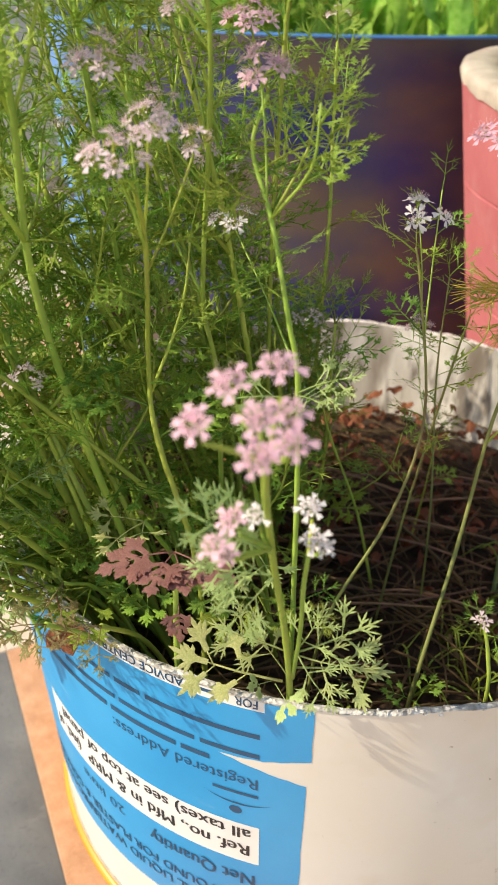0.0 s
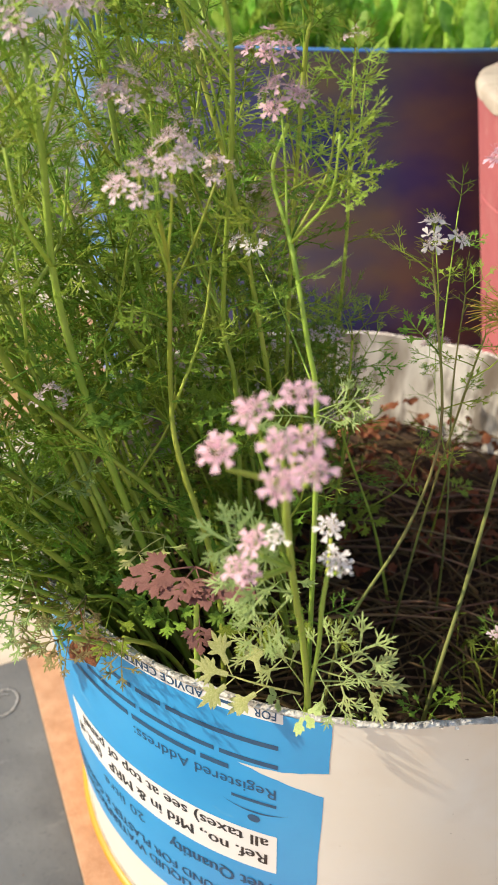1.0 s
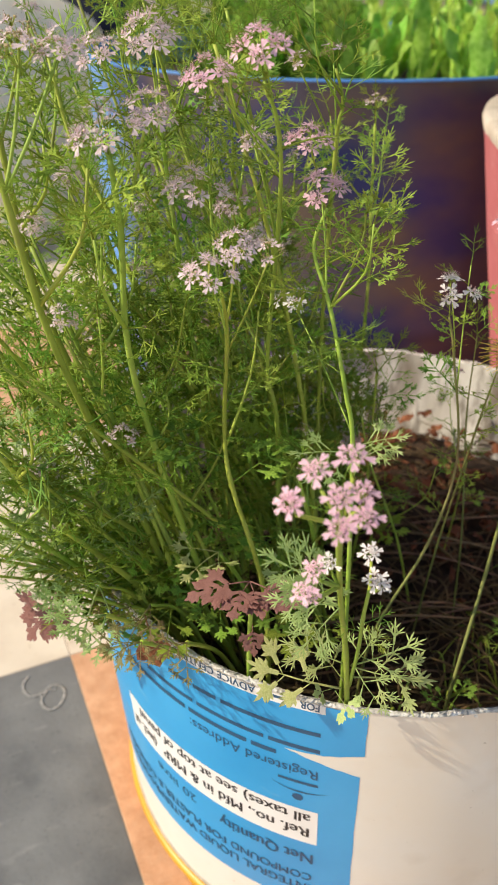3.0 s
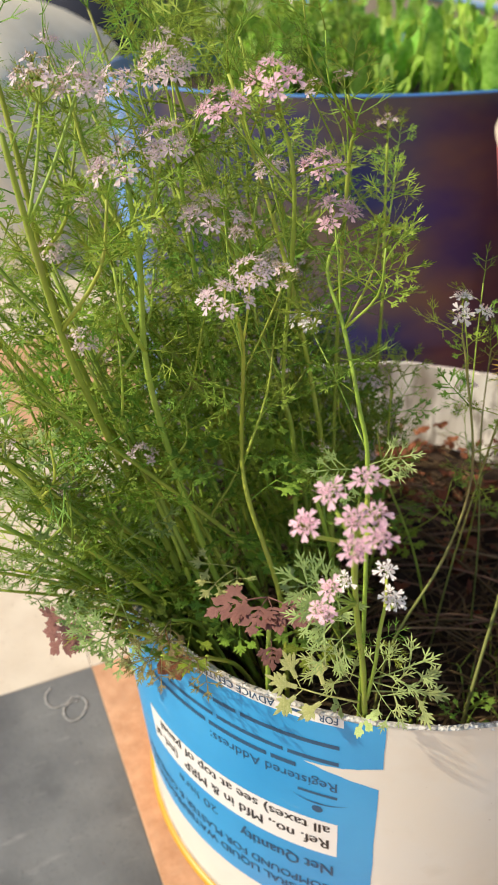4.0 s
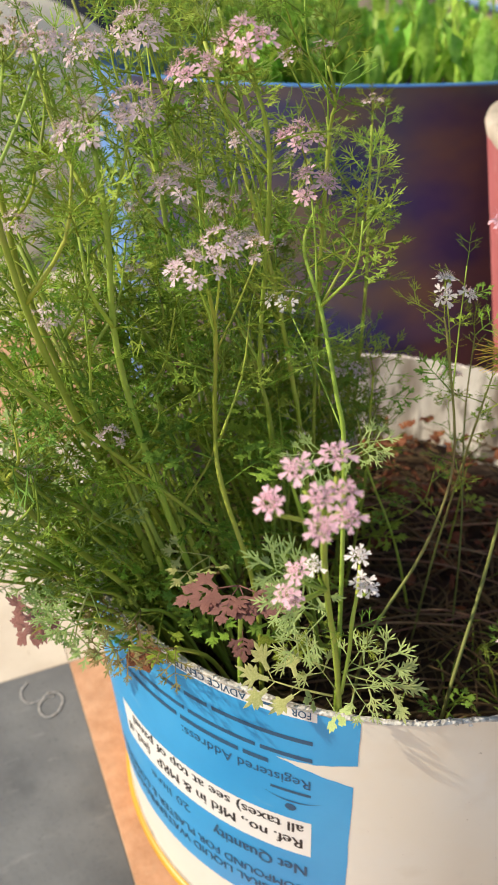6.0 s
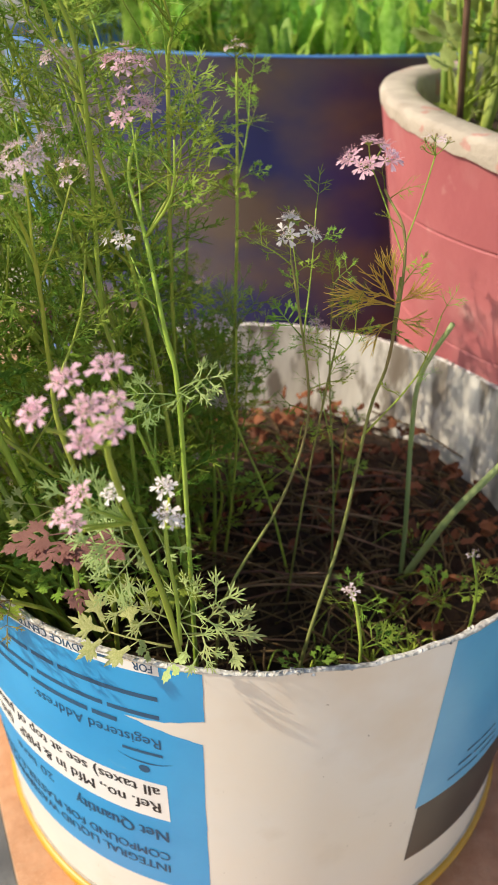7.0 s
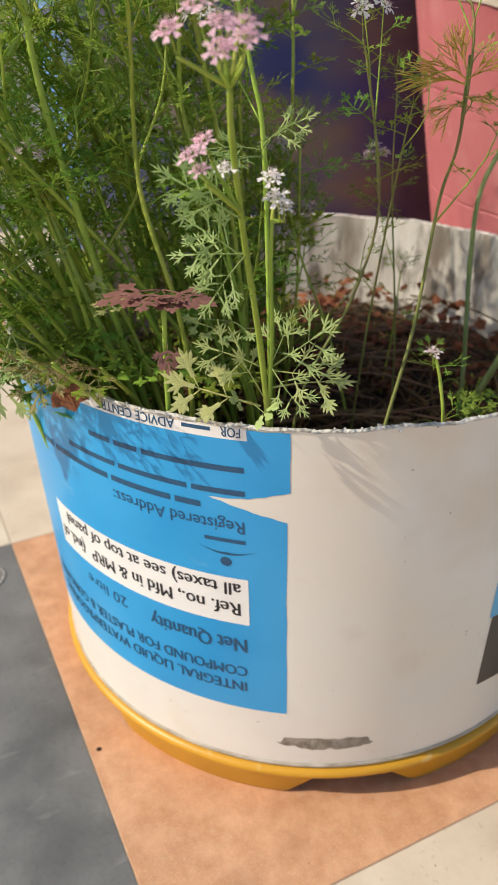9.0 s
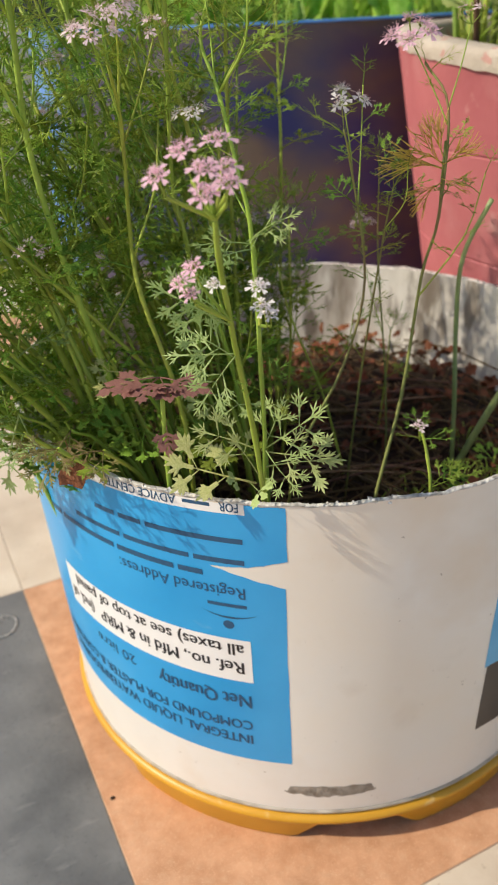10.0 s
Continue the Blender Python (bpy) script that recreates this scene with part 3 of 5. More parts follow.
# ---- leaves and flowers, each kind built once ----
def strip(bm, p, q, w0, w1, n, tip=False):
    """One flat, lightly folded segment of a leaf; a tip comes to a point."""
    d = q - p
    s = d.cross(n).normalized()
    f = n * w0 * 0.14
    a = [bm.verts.new(c) for c in (p - s * w0 * 0.5, p + f, p + s * w0 * 0.5)]
    if tip:
        m = p + d * 0.58
        e = [bm.verts.new(c) for c in (m - s * w1 * 0.5, m + f, m + s * w1 * 0.5)]
        t = bm.verts.new(q)
        bm.faces.new((e[0], e[1], t))
        bm.faces.new((e[1], e[2], t))
    else:
        e = [bm.verts.new(c) for c in (q - s * w1 * 0.5, q + f, q + s * w1 * 0.5)]
    bm.faces.new((a[0], a[1], e[1], e[0]))
    bm.faces.new((a[1], a[2], e[2], e[1]))


def fork(bm, r, p, d, n, L, w, level, inner, angle, rough):
    """A lobe that forks into three, level by level."""
    if level == 0:
        strip(bm, p, p + d * L, w * 0.85, w * 1.05, n, True)
        return
    q = p + d * L * inner
    strip(bm, p - d * w * 0.3, q + d * w * 0.25, w, w * 1.15, n)
    side = n.cross(d)
    for k in (-1, 0, 1):
        a = k * angle * r.uniform(0.8, 1.2) + r.uniform(-0.1, 0.1)
        e = (d * math.cos(a) + side * math.sin(a) + n * r.uniform(-rough, rough)).normalized()
        m = (n - e * n.dot(e)).normalized()
        fork(bm, r, q - d * L * inner * (0.25 * abs(k)), e, m, L * (1 - inner) * (1.0 if k == 0 else r.uniform(0.72, 0.95)), w * 0.9, level - 1, inner, angle, rough)


def fork_leaf(seed, w=0.03, level=2, pairs=2, inner=0.45, angle=0.6, rough=0.1, reach=0.5, stalk=0.35, droop=0.1):
    """A compound leaf, 1 long along x: a stalk with pairs of forked leaflets."""
    r = random.Random(seed)
    bm = bmesh.new()
    wave = r.uniform(-0.05, 0.05)

    def axis(u):
        return Vector((u, wave * math.sin(3 * u), 0.06 * math.sin(3 * u) - droop * u * u))

    end = 0.62
    tube(bm, [axis(end * k / 4) for k in range(5)], [0.013, 0.012, 0.010, 0.009, 0.007], 5)
    spots = [(end, 0.0, reach * 0.85)]
    for k in range(pairs):
        u = end * (0.52 + 0.44 * k / max(1, pairs - 1)) if pairs > 1 else end * 0.9
        for s in (-1, 1):
            spots.append((u + r.uniform(-0.02, 0.02), s * r.uniform(0.8, 1.15), reach * r.uniform(0.85, 1.1) * (1.0 - 0.12 * k)))
    for u, a, L in spots:
        p = axis(u)
        d = Vector((math.cos(a), math.sin(a), r.uniform(-1, 1) * (0.12 + rough))).normalized()
        n = (Vector((0, 0, 1)) - d * d.z).normalized()
        h = p + d * L * (stalk if a else 0.12)
        tube(bm, [p, h], [0.008, 0.0065], 4)
        fork(bm, r, h, d, n, L * (1 - (stalk if a else 0.12)), w, level, inner, angle, rough)
    return bm


FEATHER = [mesh_of(fork_leaf(k, 0.023 + 0.003 * (k % 3), 2, 3, 0.44, 0.64, 0.30, 0.44, 0.22), "leaf", LEAF) for k in range(7)]
FEATHERDRY = [mesh_of(fork_leaf(30 + k, 0.028, 2, 2, 0.46, 0.66, 0.34, 0.5, 0.22), "leaf", BROWNLEAF) for k in range(3)]
THREAD = [mesh_of(fork_leaf(40 + k, 0.019, 1 + k % 2, 2, 0.42, 0.50, 0.30, 0.62, 0.20), "leaf", LEAF) for k in range(4)]
FERN = [mesh_of(fork_leaf(60 + k, 0.040, 2, 3, 0.42, 0.66, 0.16, 0.46, 0.25), "leaf", LEAF) for k in range(4)]
FERNPALE = [mesh_of(fork_leaf(65 + k, 0.024, 2, 2, 0.40, 0.62, 0.07, 0.52, 0.24, 0.03), "leaf", PALELEAF) for k in range(3)]
FEATHERPALE = [mesh_of(fork_leaf(75 + k, 0.023, 2, 3, 0.42, 0.58, 0.16, 0.52, 0.18, 0.05), "leaf", GLAUCOUS) for k in range(3)]
CUT = [mesh_of(fork_leaf(80 + k, 0.050, 2, 2, 0.36, 0.72, 0.10, 0.48, 0.35), "leaf", LEAF) for k in range(4)]
CUTYELLOW = [mesh_of(fork_leaf(90 + k, 0.046, 2, 1, 0.34, 0.66, 0.05, 0.50, 0.30, 0.02), "leaf", YELLOWLEAF) for k in range(3)]
FANYELLOW = [mesh_of(fork_leaf(170 + k, 0.046, 2, 2, 0.34, 0.72, 0.06, 0.46, 0.30, 0.02), "leaf", YELLOWLEAF) for k in range(2)]
CUTPALE = [mesh_of(fork_leaf(95 + k, 0.038, 2, 1, 0.34, 0.64, 0.06, 0.48, 0.34, 0.04), "leaf", PALELEAF) for k in range(3)]
CUTPURPLE = [mesh_of(fork_leaf(100 + k, 0.074, 2, 3, 0.38, 0.58, 0.08, 0.46, 0.08, 0.12), "leaf", PURPLELEAF) for k in range(2)]


def thread_spray(seed):
    """A spray of long forked threads, 1 long along x."""
    r = random.Random(seed)
    bm = bmesh.new()
    tube(bm, [(0, 0, 0), (0.3, 0.01, 0.02)], [0.012, 0.009], 4)
    for k in range(7):
        o = Vector((0.08 + 0.028 * k, 0.01, 0.01))
        d = Vector((1, r.uniform(-0.7, 0.7), r.uniform(-0.6, 0.7))).normalized()
        L = r.uniform(0.28, 0.42)
        q = o + d * L
        tube(bm, [o, q], [0.0065, 0.0055], 4)
        for j in range(4):
            e = (d + Vector((r.uniform(-0.2, 0.2), r.uniform(-0.55, 0.55), r.uniform(-0.5, 0.55)))).normalized()
            f = o.lerp(q, r.uniform(0.45, 1.0))
            m = f + e * r.uniform(0.25, 0.42)
            tube(bm, [f, f.lerp(m, 0.55) + Vector((0, 0, 0.012)), m], [0.0068, 0.006, 0.003], 4)
    return bm


GLAUC = [mesh_of(fork_leaf(140 + k, 0.026, 2, 3, 0.44, 0.64, 0.24, 0.44, 0.2), "leaf", GLAUCOUS) for k in range(4)]
ROUND = [mesh_of(fork_leaf(130 + k, 0.115, 2, 1, 0.30, 0.60, 0.06, 0.50, 0.25, 0.05), "leaf", PALELEAF) for k in range(3)]
GOLD = mesh_of(thread_spray(120), "leaf", GOLDLEAF)


def petal(bm, at, along, up, size):
    """A two-lobed petal."""
    d = Vector(along).normalized()
    n = Vector(up).normalized()
    s = d.cross(n).normalized()
    pts = [(0, 0, 0), (0.50, -0.21, 0.05), (0.90, -0.32, 0.02), (1.04, -0.15, 0.08), (0.86, 0, 0.03), (1.04, 0.15, 0.08), (0.90, 0.32, 0.02), (0.50, 0.21, 0.05), (0.5, 0, 0.0)]
    v = [bm.verts.new(at + d * x * size + s * y * size + n * z * size) for x, y, z in pts]
    for a, c in ((0, 1), (1, 2), (2, 3), (3, 4), (4, 5), (5, 6), (6, 7), (7, 0)):
        bm.faces.new((v[8], v[a], v[c]))


def umbellet(green, petals, anthers, r, at, up, size, open_=1.0, buds=0.3):
    """A small head of florets: outer ones with long outer petals, buds and stamens in the middle."""
    up = Vector(up).normalized()
    x = up.orthogonal().normalized()
    y = up.cross(x)
    turn = r.uniform(0, 6.28)
    count = r.randint(5, 7)
    for k in range(count + 4):
        outer = k < count
        a = turn + k * 6.283 / count
        rad = size * (r.uniform(0.42, 0.60) if outer else r.uniform(0.1, 0.28))
        out = x * math.cos(a) + y * math.sin(a)
        c = at + out * rad + up * size * (0.10 if outer else 0.28) * r.uniform(0.6, 1.3)
        tube(green, [at - up * size * 0.35, c], [size * 0.035, size * 0.03], 3)
        fn = (up + out * (0.45 if outer else 0.15)).normalized()
        if not outer and r.random() < buds + 0.05 or r.random() > open_:
            bmesh.ops.create_icosphere(anthers, subdivisions=1, radius=size * r.uniform(0.07, 0.12), matrix=Matrix.Translation(c))
            continue
        for j in range(5):
            b_ = j * 6.283 / 5 + r.uniform(-0.15, 0.15)
            radial = (out - fn * out.dot(fn)).normalized()
            tang = fn.cross(radial)
            d = radial * math.cos(b_) + tang * math.sin(b_)
            big = (0.95 if math.cos(b_) > 0.7 else 0.62 if math.cos(b_) > 0 else 0.28) if outer else 0.34
            petal(petals, c, d + fn * r.uniform(0.05, 0.35), fn, size * big * r.uniform(0.7, 1.0))
        for j in range(5):
            b_ = r.uniform(0, 6.28)
            tip = c + (fn * 1.0 + x * math.cos(b_) * 0.7 + y * math.sin(b_) * 0.7) * size * r.uniform(0.3, 0.6)
            tube(petals, [c, tip], [size * 0.014, size * 0.010], 3)
            bmesh.ops.create_icosphere(anthers, subdivisions=1, radius=size * 0.034, matrix=Matrix.Translation(tip))


def head_meshes(seed, rays, petal_mat, open_=1.0, spread=0.95, buds=0.3, lift=0.75):
    """A compound flower head, about 1 across, facing up: rays, petals and stamens."""
    r = random.Random(seed)
    g, p, s = bmesh.new(), bmesh.new(), bmesh.new()
    for k in range(rays):
        a = k * 6.283 / rays + r.uniform(-0.3, 0.3)
        ln = r.uniform(0.36, 0.5)
        out = Vector((math.cos(a), math.sin(a), 0)) * (spread if rays > 1 else 0.1)
        tip = (out * r.uniform(0.85, 1.15) + Vector((0, 0, lift))).normalized() * ln
        if rays > 4 and k == 0:
            tip = Vector((0.04, 0, 0.42))
        tube(g, smooth_line([(0, 0, 0), tip * 0.5 + Vector((0, 0, -0.03)), tip], 3), [0.017] * 7, 4)
        umbellet(g, p, s, r, tip + Vector((0, 0, 0.06)), (out * 0.55 + Vector((0, 0, 1))), 0.225 * r.uniform(0.85, 1.2), open_, buds)
    return mesh_of(g, "rays", STEM), mesh_of(p, "petals", petal_mat, False), mesh_of(s, "stamen_tuft", BUD if open_ < 0.7 else ANTHER)


HEADS = {
    "pink": [head_meshes(200 + k, 5, PINK, 0.85, 1.0, 0.45, 0.36) for k in range(3)],
    "pale": [head_meshes(210 + k, 6, PALEPINK, 0.72, 1.05, 0.6, 0.34) for k in range(3)],
    "white": [head_meshes(220 + k, 3, WHITEPETAL, 0.8, 1.1, 0.5, 0.55) for k in range(2)],
    "bud": [head_meshes(230 + k, 5, PALEPINK, 0.25, 0.8, 0.9) for k in range(3)],
}
SINGLE = {"pink": [head_meshes(240 + k, 1, PINK, 1.0, 0.1, 0.15) for k in range(4)], "white": [head_meshes(250 + k, 1, WHITEPETAL, 1.0, 0.1, 0.2) for k in range(2)], "pale": [head_meshes(255 + k, 1, PALEPINK, 0.9) for k in range(2)]}


def flower(parent, base, at, up, size, kind, which=0, stock=None):
    me = (stock or HEADS)[kind]
    g, p, s = me[which % len(me)]
    size = size * (0.56 if kind == 'pink' else 0.52) if stock else size * (0.47 if kind == 'pale' else 0.52)
    u = Vector(up).normalized()
    x = u.orthogonal()
    ob = shared("flower_head", g, parent, aim(Vector(at) - base, x, u, size))
    ob.matrix_basis = ob.matrix_basis @ Matrix.Rotation(which * 1.3, 4, "Z")
    shared("petals", p, ob, Matrix())
    shared("stamen_tuft", s, ob, Matrix())
    return ob


def leaf_on(parent, base, at, along, size, stock, k, spin=0.0, up=(0, 0, 1)):
    return shared("leaf", stock[k % len(stock)], parent, aim(Vector(at) - base, along, up, size, spin))


def stem_part(parent, base, pts, r0, r1, name="stem", material=None, per=5):
    line = smooth_line(pts, per)
    bm = bmesh.new()
    n = len(line)
    tube(bm, [p - base for p in line], [r0 + (r1 - r0) * k / (n - 1) + (0.12 * r0 if k and k % (per * 2) == 0 else 0) for k in range(n)], 7)
    part(name, bm, material or STEM, parent)
    return line


def coriander(pts, seed, r0=0.0015, heads=(), leaves=7, size=0.036, low=2, label="tall feathery coriander plant with green stems rooted in the bucket", first=0.25, branches=2, tuft=None, skin=None):
    """One plant: a stem through pts, leaves along it, side shoots and flower heads."""
    r = random.Random(seed)
    base = Vector(pts[0])
    t = thing("coriander_plant", base, label, "plant", "coriander in the bucket")
    r0 = r0 * 0.70
    size = size * 0.82
    leaves = int(leaves * 1.15)
    line = stem_part(t, base, pts, r0, r0 * 0.52, material=skin)
    n = len(line)
    tuft = tuft or FEATHER
    for k in range(leaves):
        u = first + (0.97 - first) * k / max(1, leaves - 1)
        i = min(n - 2, int(u * (n - 1)))
        a = k * 2.4 + seed
        d = Vector((math.cos(a), math.sin(a), r.uniform(0.15, 0.7)))
        stock = (FERN if r.random() < 0.7 else CUT) if (u < 0.5 and k < low + 2 or k < low and r.random() < 0.75) else (tuft if r.random() < 0.6 else THREAD)
        leaf_on(t, base, line[i], d, size * r.uniform(0.7, 1.35) * (1.0 - 0.2 * u), stock, r.randint(0, 9), r.uniform(-0.5, 0.5))
    for k in range(3 if not heads else 1):
        d = line[-1] - line[-2] + Vector((r.uniform(-1, 1), r.uniform(-1, 1), 0)) * (line[-1] - line[-2]).length * 0.8
        leaf_on(t, base, line[-1], d, size * r.uniform(0.6, 0.9), THREAD, r.randint(0, 9), r.uniform(-1, 1))
    for k in range(branches):
        i = int((0.45 + 0.4 * r.random()) * (n - 1))
        a = r.uniform(0, 6.28)
        d = Vector((math.cos(a) * 0.5, math.sin(a) * 0.5, 1)).normalized() * r.uniform(0.03, 0.06)
        p = line[i]
        bl = stem_part(t, base, [p, p + d * 0.5 + Vector((math.cos(a), math.sin(a), 0)) * 0.006, p + d], r0 * 0.5, r0 * 0.25, "branch", None, 3)
        leaf_on(t, base, bl[-1], d, size * 0.7, THREAD, k, 0.4)
        for j in range(4):
            a2 = r.uniform(0, 6.28)
            leaf_on(t, base, bl[min(len(bl) - 1, 2 + j)], (math.cos(a2), math.sin(a2), 0.6), size * r.uniform(0.6, 0.9), THREAD if j == 1 else FEATHER, r.randint(0, 9), r.uniform(-0.5, 0.5))
        if r.random() < 0.25:
            flower(t, base, bl[-1], d, r.uniform(0.018, 0.026), "bud" if r.random() < 0.6 else "pale", r.randint(0, 5))
    for at, kind, hs, w in heads:
        at = Vector(at)
        best = min(line[n // 3:], key=lambda q: (q - at).length + 2.0 * max(0, q.z - at.z + 0.034))
        foot_ = at - Vector((0, 0, hs * 0.10))
        if (best - foot_).length > 0.004:
            stem_part(t, base, [best, best.lerp(foot_, 0.5) + (foot_ - best).cross(Vector((0.3, -0.2, 0.1))) * 0.06, foot_], r0 * 0.36, r0 * 0.28, "branch", None, 3)
        flower(t, base, foot_, (r.uniform(-0.25, 0.25), -0.25 + r.uniform(-0.2, 0.2), 1), hs, kind, w)
    return t


# ---- the flowering plant at the front rim ----
base = Vector((-0.006, -0.146, 0.150))
front = thing("coriander_plant", base, "coriander in full pink bloom leaning out over the bucket's front rim", "plant", "coriander in the bucket")
line = stem_part(front, base, [base, (-0.009, -0.152, 0.205), (-0.011, -0.163, 0.248), (-0.014, -0.180, 0.291), (-0.015, -0.194, 0.322), (-0.0145, -0.199, 0.334)], 0.00125, 0.0008)
hub = Vector((-0.0145, -0.199, 0.334))
raise_ = Vector((-0.001, 0.0, 0.0))
for k, (at, s) in enumerate((((-0.0268, -0.2105, 0.3475), 0.028), ((-0.0202, -0.2025, 0.3515), 0.028), ((-0.0110, -0.1970, 0.3540), 0.030), ((-0.0144, -0.2070, 0.3490), 0.027), ((-0.0145, -0.2135, 0.3440), 0.027), ((-0.0080, -0.2110, 0.3450), 0.025), ((-0.0084, -0.2050, 0.3480), 0.026))):
    at = Vector(at) + raise_
    d = (at - hub).normalized()
    up = (d * 0.6 + Vector((0, -0.45, 0.75))).normalized()
    foot_ = at - up * s * 0.27
    stem_part(front, base, [hub, hub.lerp(foot_, 0.5), foot_], 0.0007, 0.0005, "ray", None, 2)
    flower(front, base, foot_, up, s, "pink", k, SINGLE)
side = stem_part(front, base, [(-0.009, -0.156, 0.225), (-0.007, -0.166, 0.255), (-0.0065, -0.176, 0.280), (-0.0055, -0.182, 0.297)], 0.0008, 0.0006, "branch")
for k, (at, s) in enumerate((((-0.0045, -0.186, 0.3035), 0.030), ((-0.0055, -0.179, 0.3085), 0.026), ((-0.0010, -0.184, 0.3015), 0.022))):
    at = Vector(at)
    up = Vector((0.15 * (k - 1), -0.5, 0.8)).normalized()
    foot_ = at - up * s * 0.27
    stem_part(front, base, [side[-1], side[-1].lerp(foot_, 0.5), foot_], 0.0006, 0.0004, "ray", None, 2)
    flower(front, base, foot_, up, s, "white", k, SINGLE)
for k, (at, s, kind) in enumerate((((-0.0180, -0.190, 0.3120), 0.026, "white"), ((-0.0205, -0.204, 0.3215), 0.022, "pink"), ((-0.0225, -0.210, 0.3200), 0.022, "pink"), ((-0.0215, -0.207, 0.3160), 0.018, "pink"))):
    at = Vector(at)
    up = Vector((-0.2, -0.4, 0.8)).normalized()
    foot_ = at - up * s * 0.27
    stem_part(front, base, [(-0.0145, -0.185, 0.300), Vector((-0.0145, -0.185, 0.300)).lerp(foot_, 0.6), foot_], 0.0006, 0.0004, "ray", None, 2)
    flower(front, base, foot_, up, s, kind, k, SINGLE)
V = Vector
for at, d, s, stock, k in (
    ((-0.013, -0.177, 0.283), (-0.9, -0.15, 0.65), 0.025, FEATHERPALE, 0), ((-0.014, -0.185, 0.300), (-0.8, -0.2, 0.7), 0.020, FEATHERPALE, 1),
    ((-0.013, -0.178, 0.286), (-0.95, 0.1, -0.05), 0.025, FEATHERPALE, 2),
    ((-0.007, -0.168, 0.262), (0.8, -0.3, 0.5), 0.012, THREAD, 1), ((-0.0065, -0.172, 0.270), (-0.7, -0.4, 0.5), 0.011, THREAD, 2), ((-0.0065, -0.174, 0.275), (0.8, 0.1, 0.5), 0.011, THREAD, 0),
    ((-0.009, -0.160, 0.240), (0.80, -0.05, 0.65), 0.031, FERNPALE, 0), ((-0.009, -0.160, 0.240), (0.97, -0.05, 0.0), 0.026, FERNPALE, 2),
    ((-0.010, -0.160, 0.240), (-0.90, -0.05, 0.30), 0.026, FERNPALE, 1), ((-0.009, -0.160, 0.240), (0.35, -0.05, 0.95), 0.024, FERNPALE, 2),
    ((-0.008, -0.158, 0.232), (0.95, -0.05, 0.12), 0.030, CUTPALE, 0),
    ((-0.012, -0.157, 0.224), (-0.92, -0.05, 0.30), 0.038, FANYELLOW, 0),
    ((-0.010, -0.157, 0.226), (-0.40, -0.10, 0.75), 0.024, CUTPALE, 1),
    ((-0.014, -0.160, 0.226), (0.35, -0.50, 0.0), 0.014, ROUND, 2), ((-0.015, -0.160, 0.227), (-0.45, -0.50, 0.25), 0.011, ROUND, 1),
    ((-0.008, -0.161, 0.242), (0.55, -0.30, -0.55), 0.022, FERNPALE, 1),
    ((-0.0145, -0.184, 0.298), (-0.85, -0.10, 0.55), 0.028, FEATHERPALE, 2), ((-0.0135, -0.178, 0.286), (-0.55, -0.25, -0.75), 0.024, FEATHERPALE, 1),
):
    leaf_on(front, base, at, d, s, stock, k, rnd.uniform(-0.1, 0.2), (0, -0.8, 0.6))

# ---- plants that stand out ----
coriander([(-0.066, -0.085, 0.150), (-0.074, -0.095, 0.200), (-0.088, -0.110, 0.281), (-0.096, -0.115, 0.338), (-0.093, -0.120, 0.383), (-0.094, -0.121, 0.408)], 1, 0.0024, [((-0.094, -0.121, 0.416), "pale", 0.042, 0), ((-0.084, -0.112, 0.420), "pale", 0.032, 1)], 6, first=0.45, low=0)
coriander([(-0.084, -0.085, 0.150), (-0.100, -0.100, 0.243), (-0.114, -0.115, 0.307), (-0.119, -0.130, 0.353), (-0.120, -0.140, 0.393), (-0.121, -0.146, 0.428)], 2, 0.0025, [((-0.117, -0.125, 0.436), "bud", 0.034, 0), ((-0.107, -0.120, 0.438), "pale", 0.030, 2)], 6, first=0.45, low=0)
coriander([(-0.088, -0.075, 0.150), (-0.106, -0.090, 0.243), (-0.124, -0.100, 0.318), (-0.135, -0.100, 0.357), (-0.139, -0.100, 0.406), (-0.143, -0.100, 0.445)], 3, 0.0024, [((-0.128, -0.098, 0.438), "bud", 0.036, 1)], 6, first=0.5, low=0)
coriander([(-0.080, -0.095, 0.150), (-0.103, -0.105, 0.212), (-0.130, -0.130, 0.271), (-0.140, -0.142, 0.308), (-0.160, -0.155, 0.340)], 4, 0.0022, [], 9, 0.040, tuft=GLAUC)
coriander([(-0.085, -0.090, 0.148), (-0.118, -0.105, 0.210), (-0.142, -0.135, 0.268), (-0.165, -0.150, 0.300)], 5, 0.0021, [], 9, 0.042, tuft=GLAUC)
coriander([(-0.090, -0.070, 0.148), (-0.128, -0.090, 0.222), (-0.160, -0.105, 0.278), (-0.185, -0.110, 0.320)], 6, 0.0020, [], 9, 0.042, tuft=GLAUC)
coriander([(-0.088, -0.080, 0.148), (-0.118, -0.100, 0.205), (-0.142, -0.122, 0.246), (-0.168, -0.135, 0.268)], 25, 0.0018, [], 9, 0.036, tuft=GLAUC, first=0.4)
coriander([(-0.092, -0.066, 0.148), (-0.126, -0.084, 0.205), (-0.156, -0.100, 0.240), (-0.184, -0.110, 0.255)], 26, 0.0018, [], 9, 0.036, tuft=GLAUC, first=0.4)
coriander([(-0.044, -0.125, 0.148), (-0.046, -0.120, 0.230), (-0.060, -0.115, 0.284), (-0.063, -0.110, 0.307), (-0.059, -0.120, 0.349), (-0.058, -0.132, 0.370)], 7, 0.0017, [((-0.060, -0.141, 0.380), "pale", 0.030, 0), ((-0.053, -0.134, 0.386), "pale", 0.026, 1), ((-0.045, -0.118, 0.378), "bud", 0.024, 2)], 7, first=0.4, low=0)
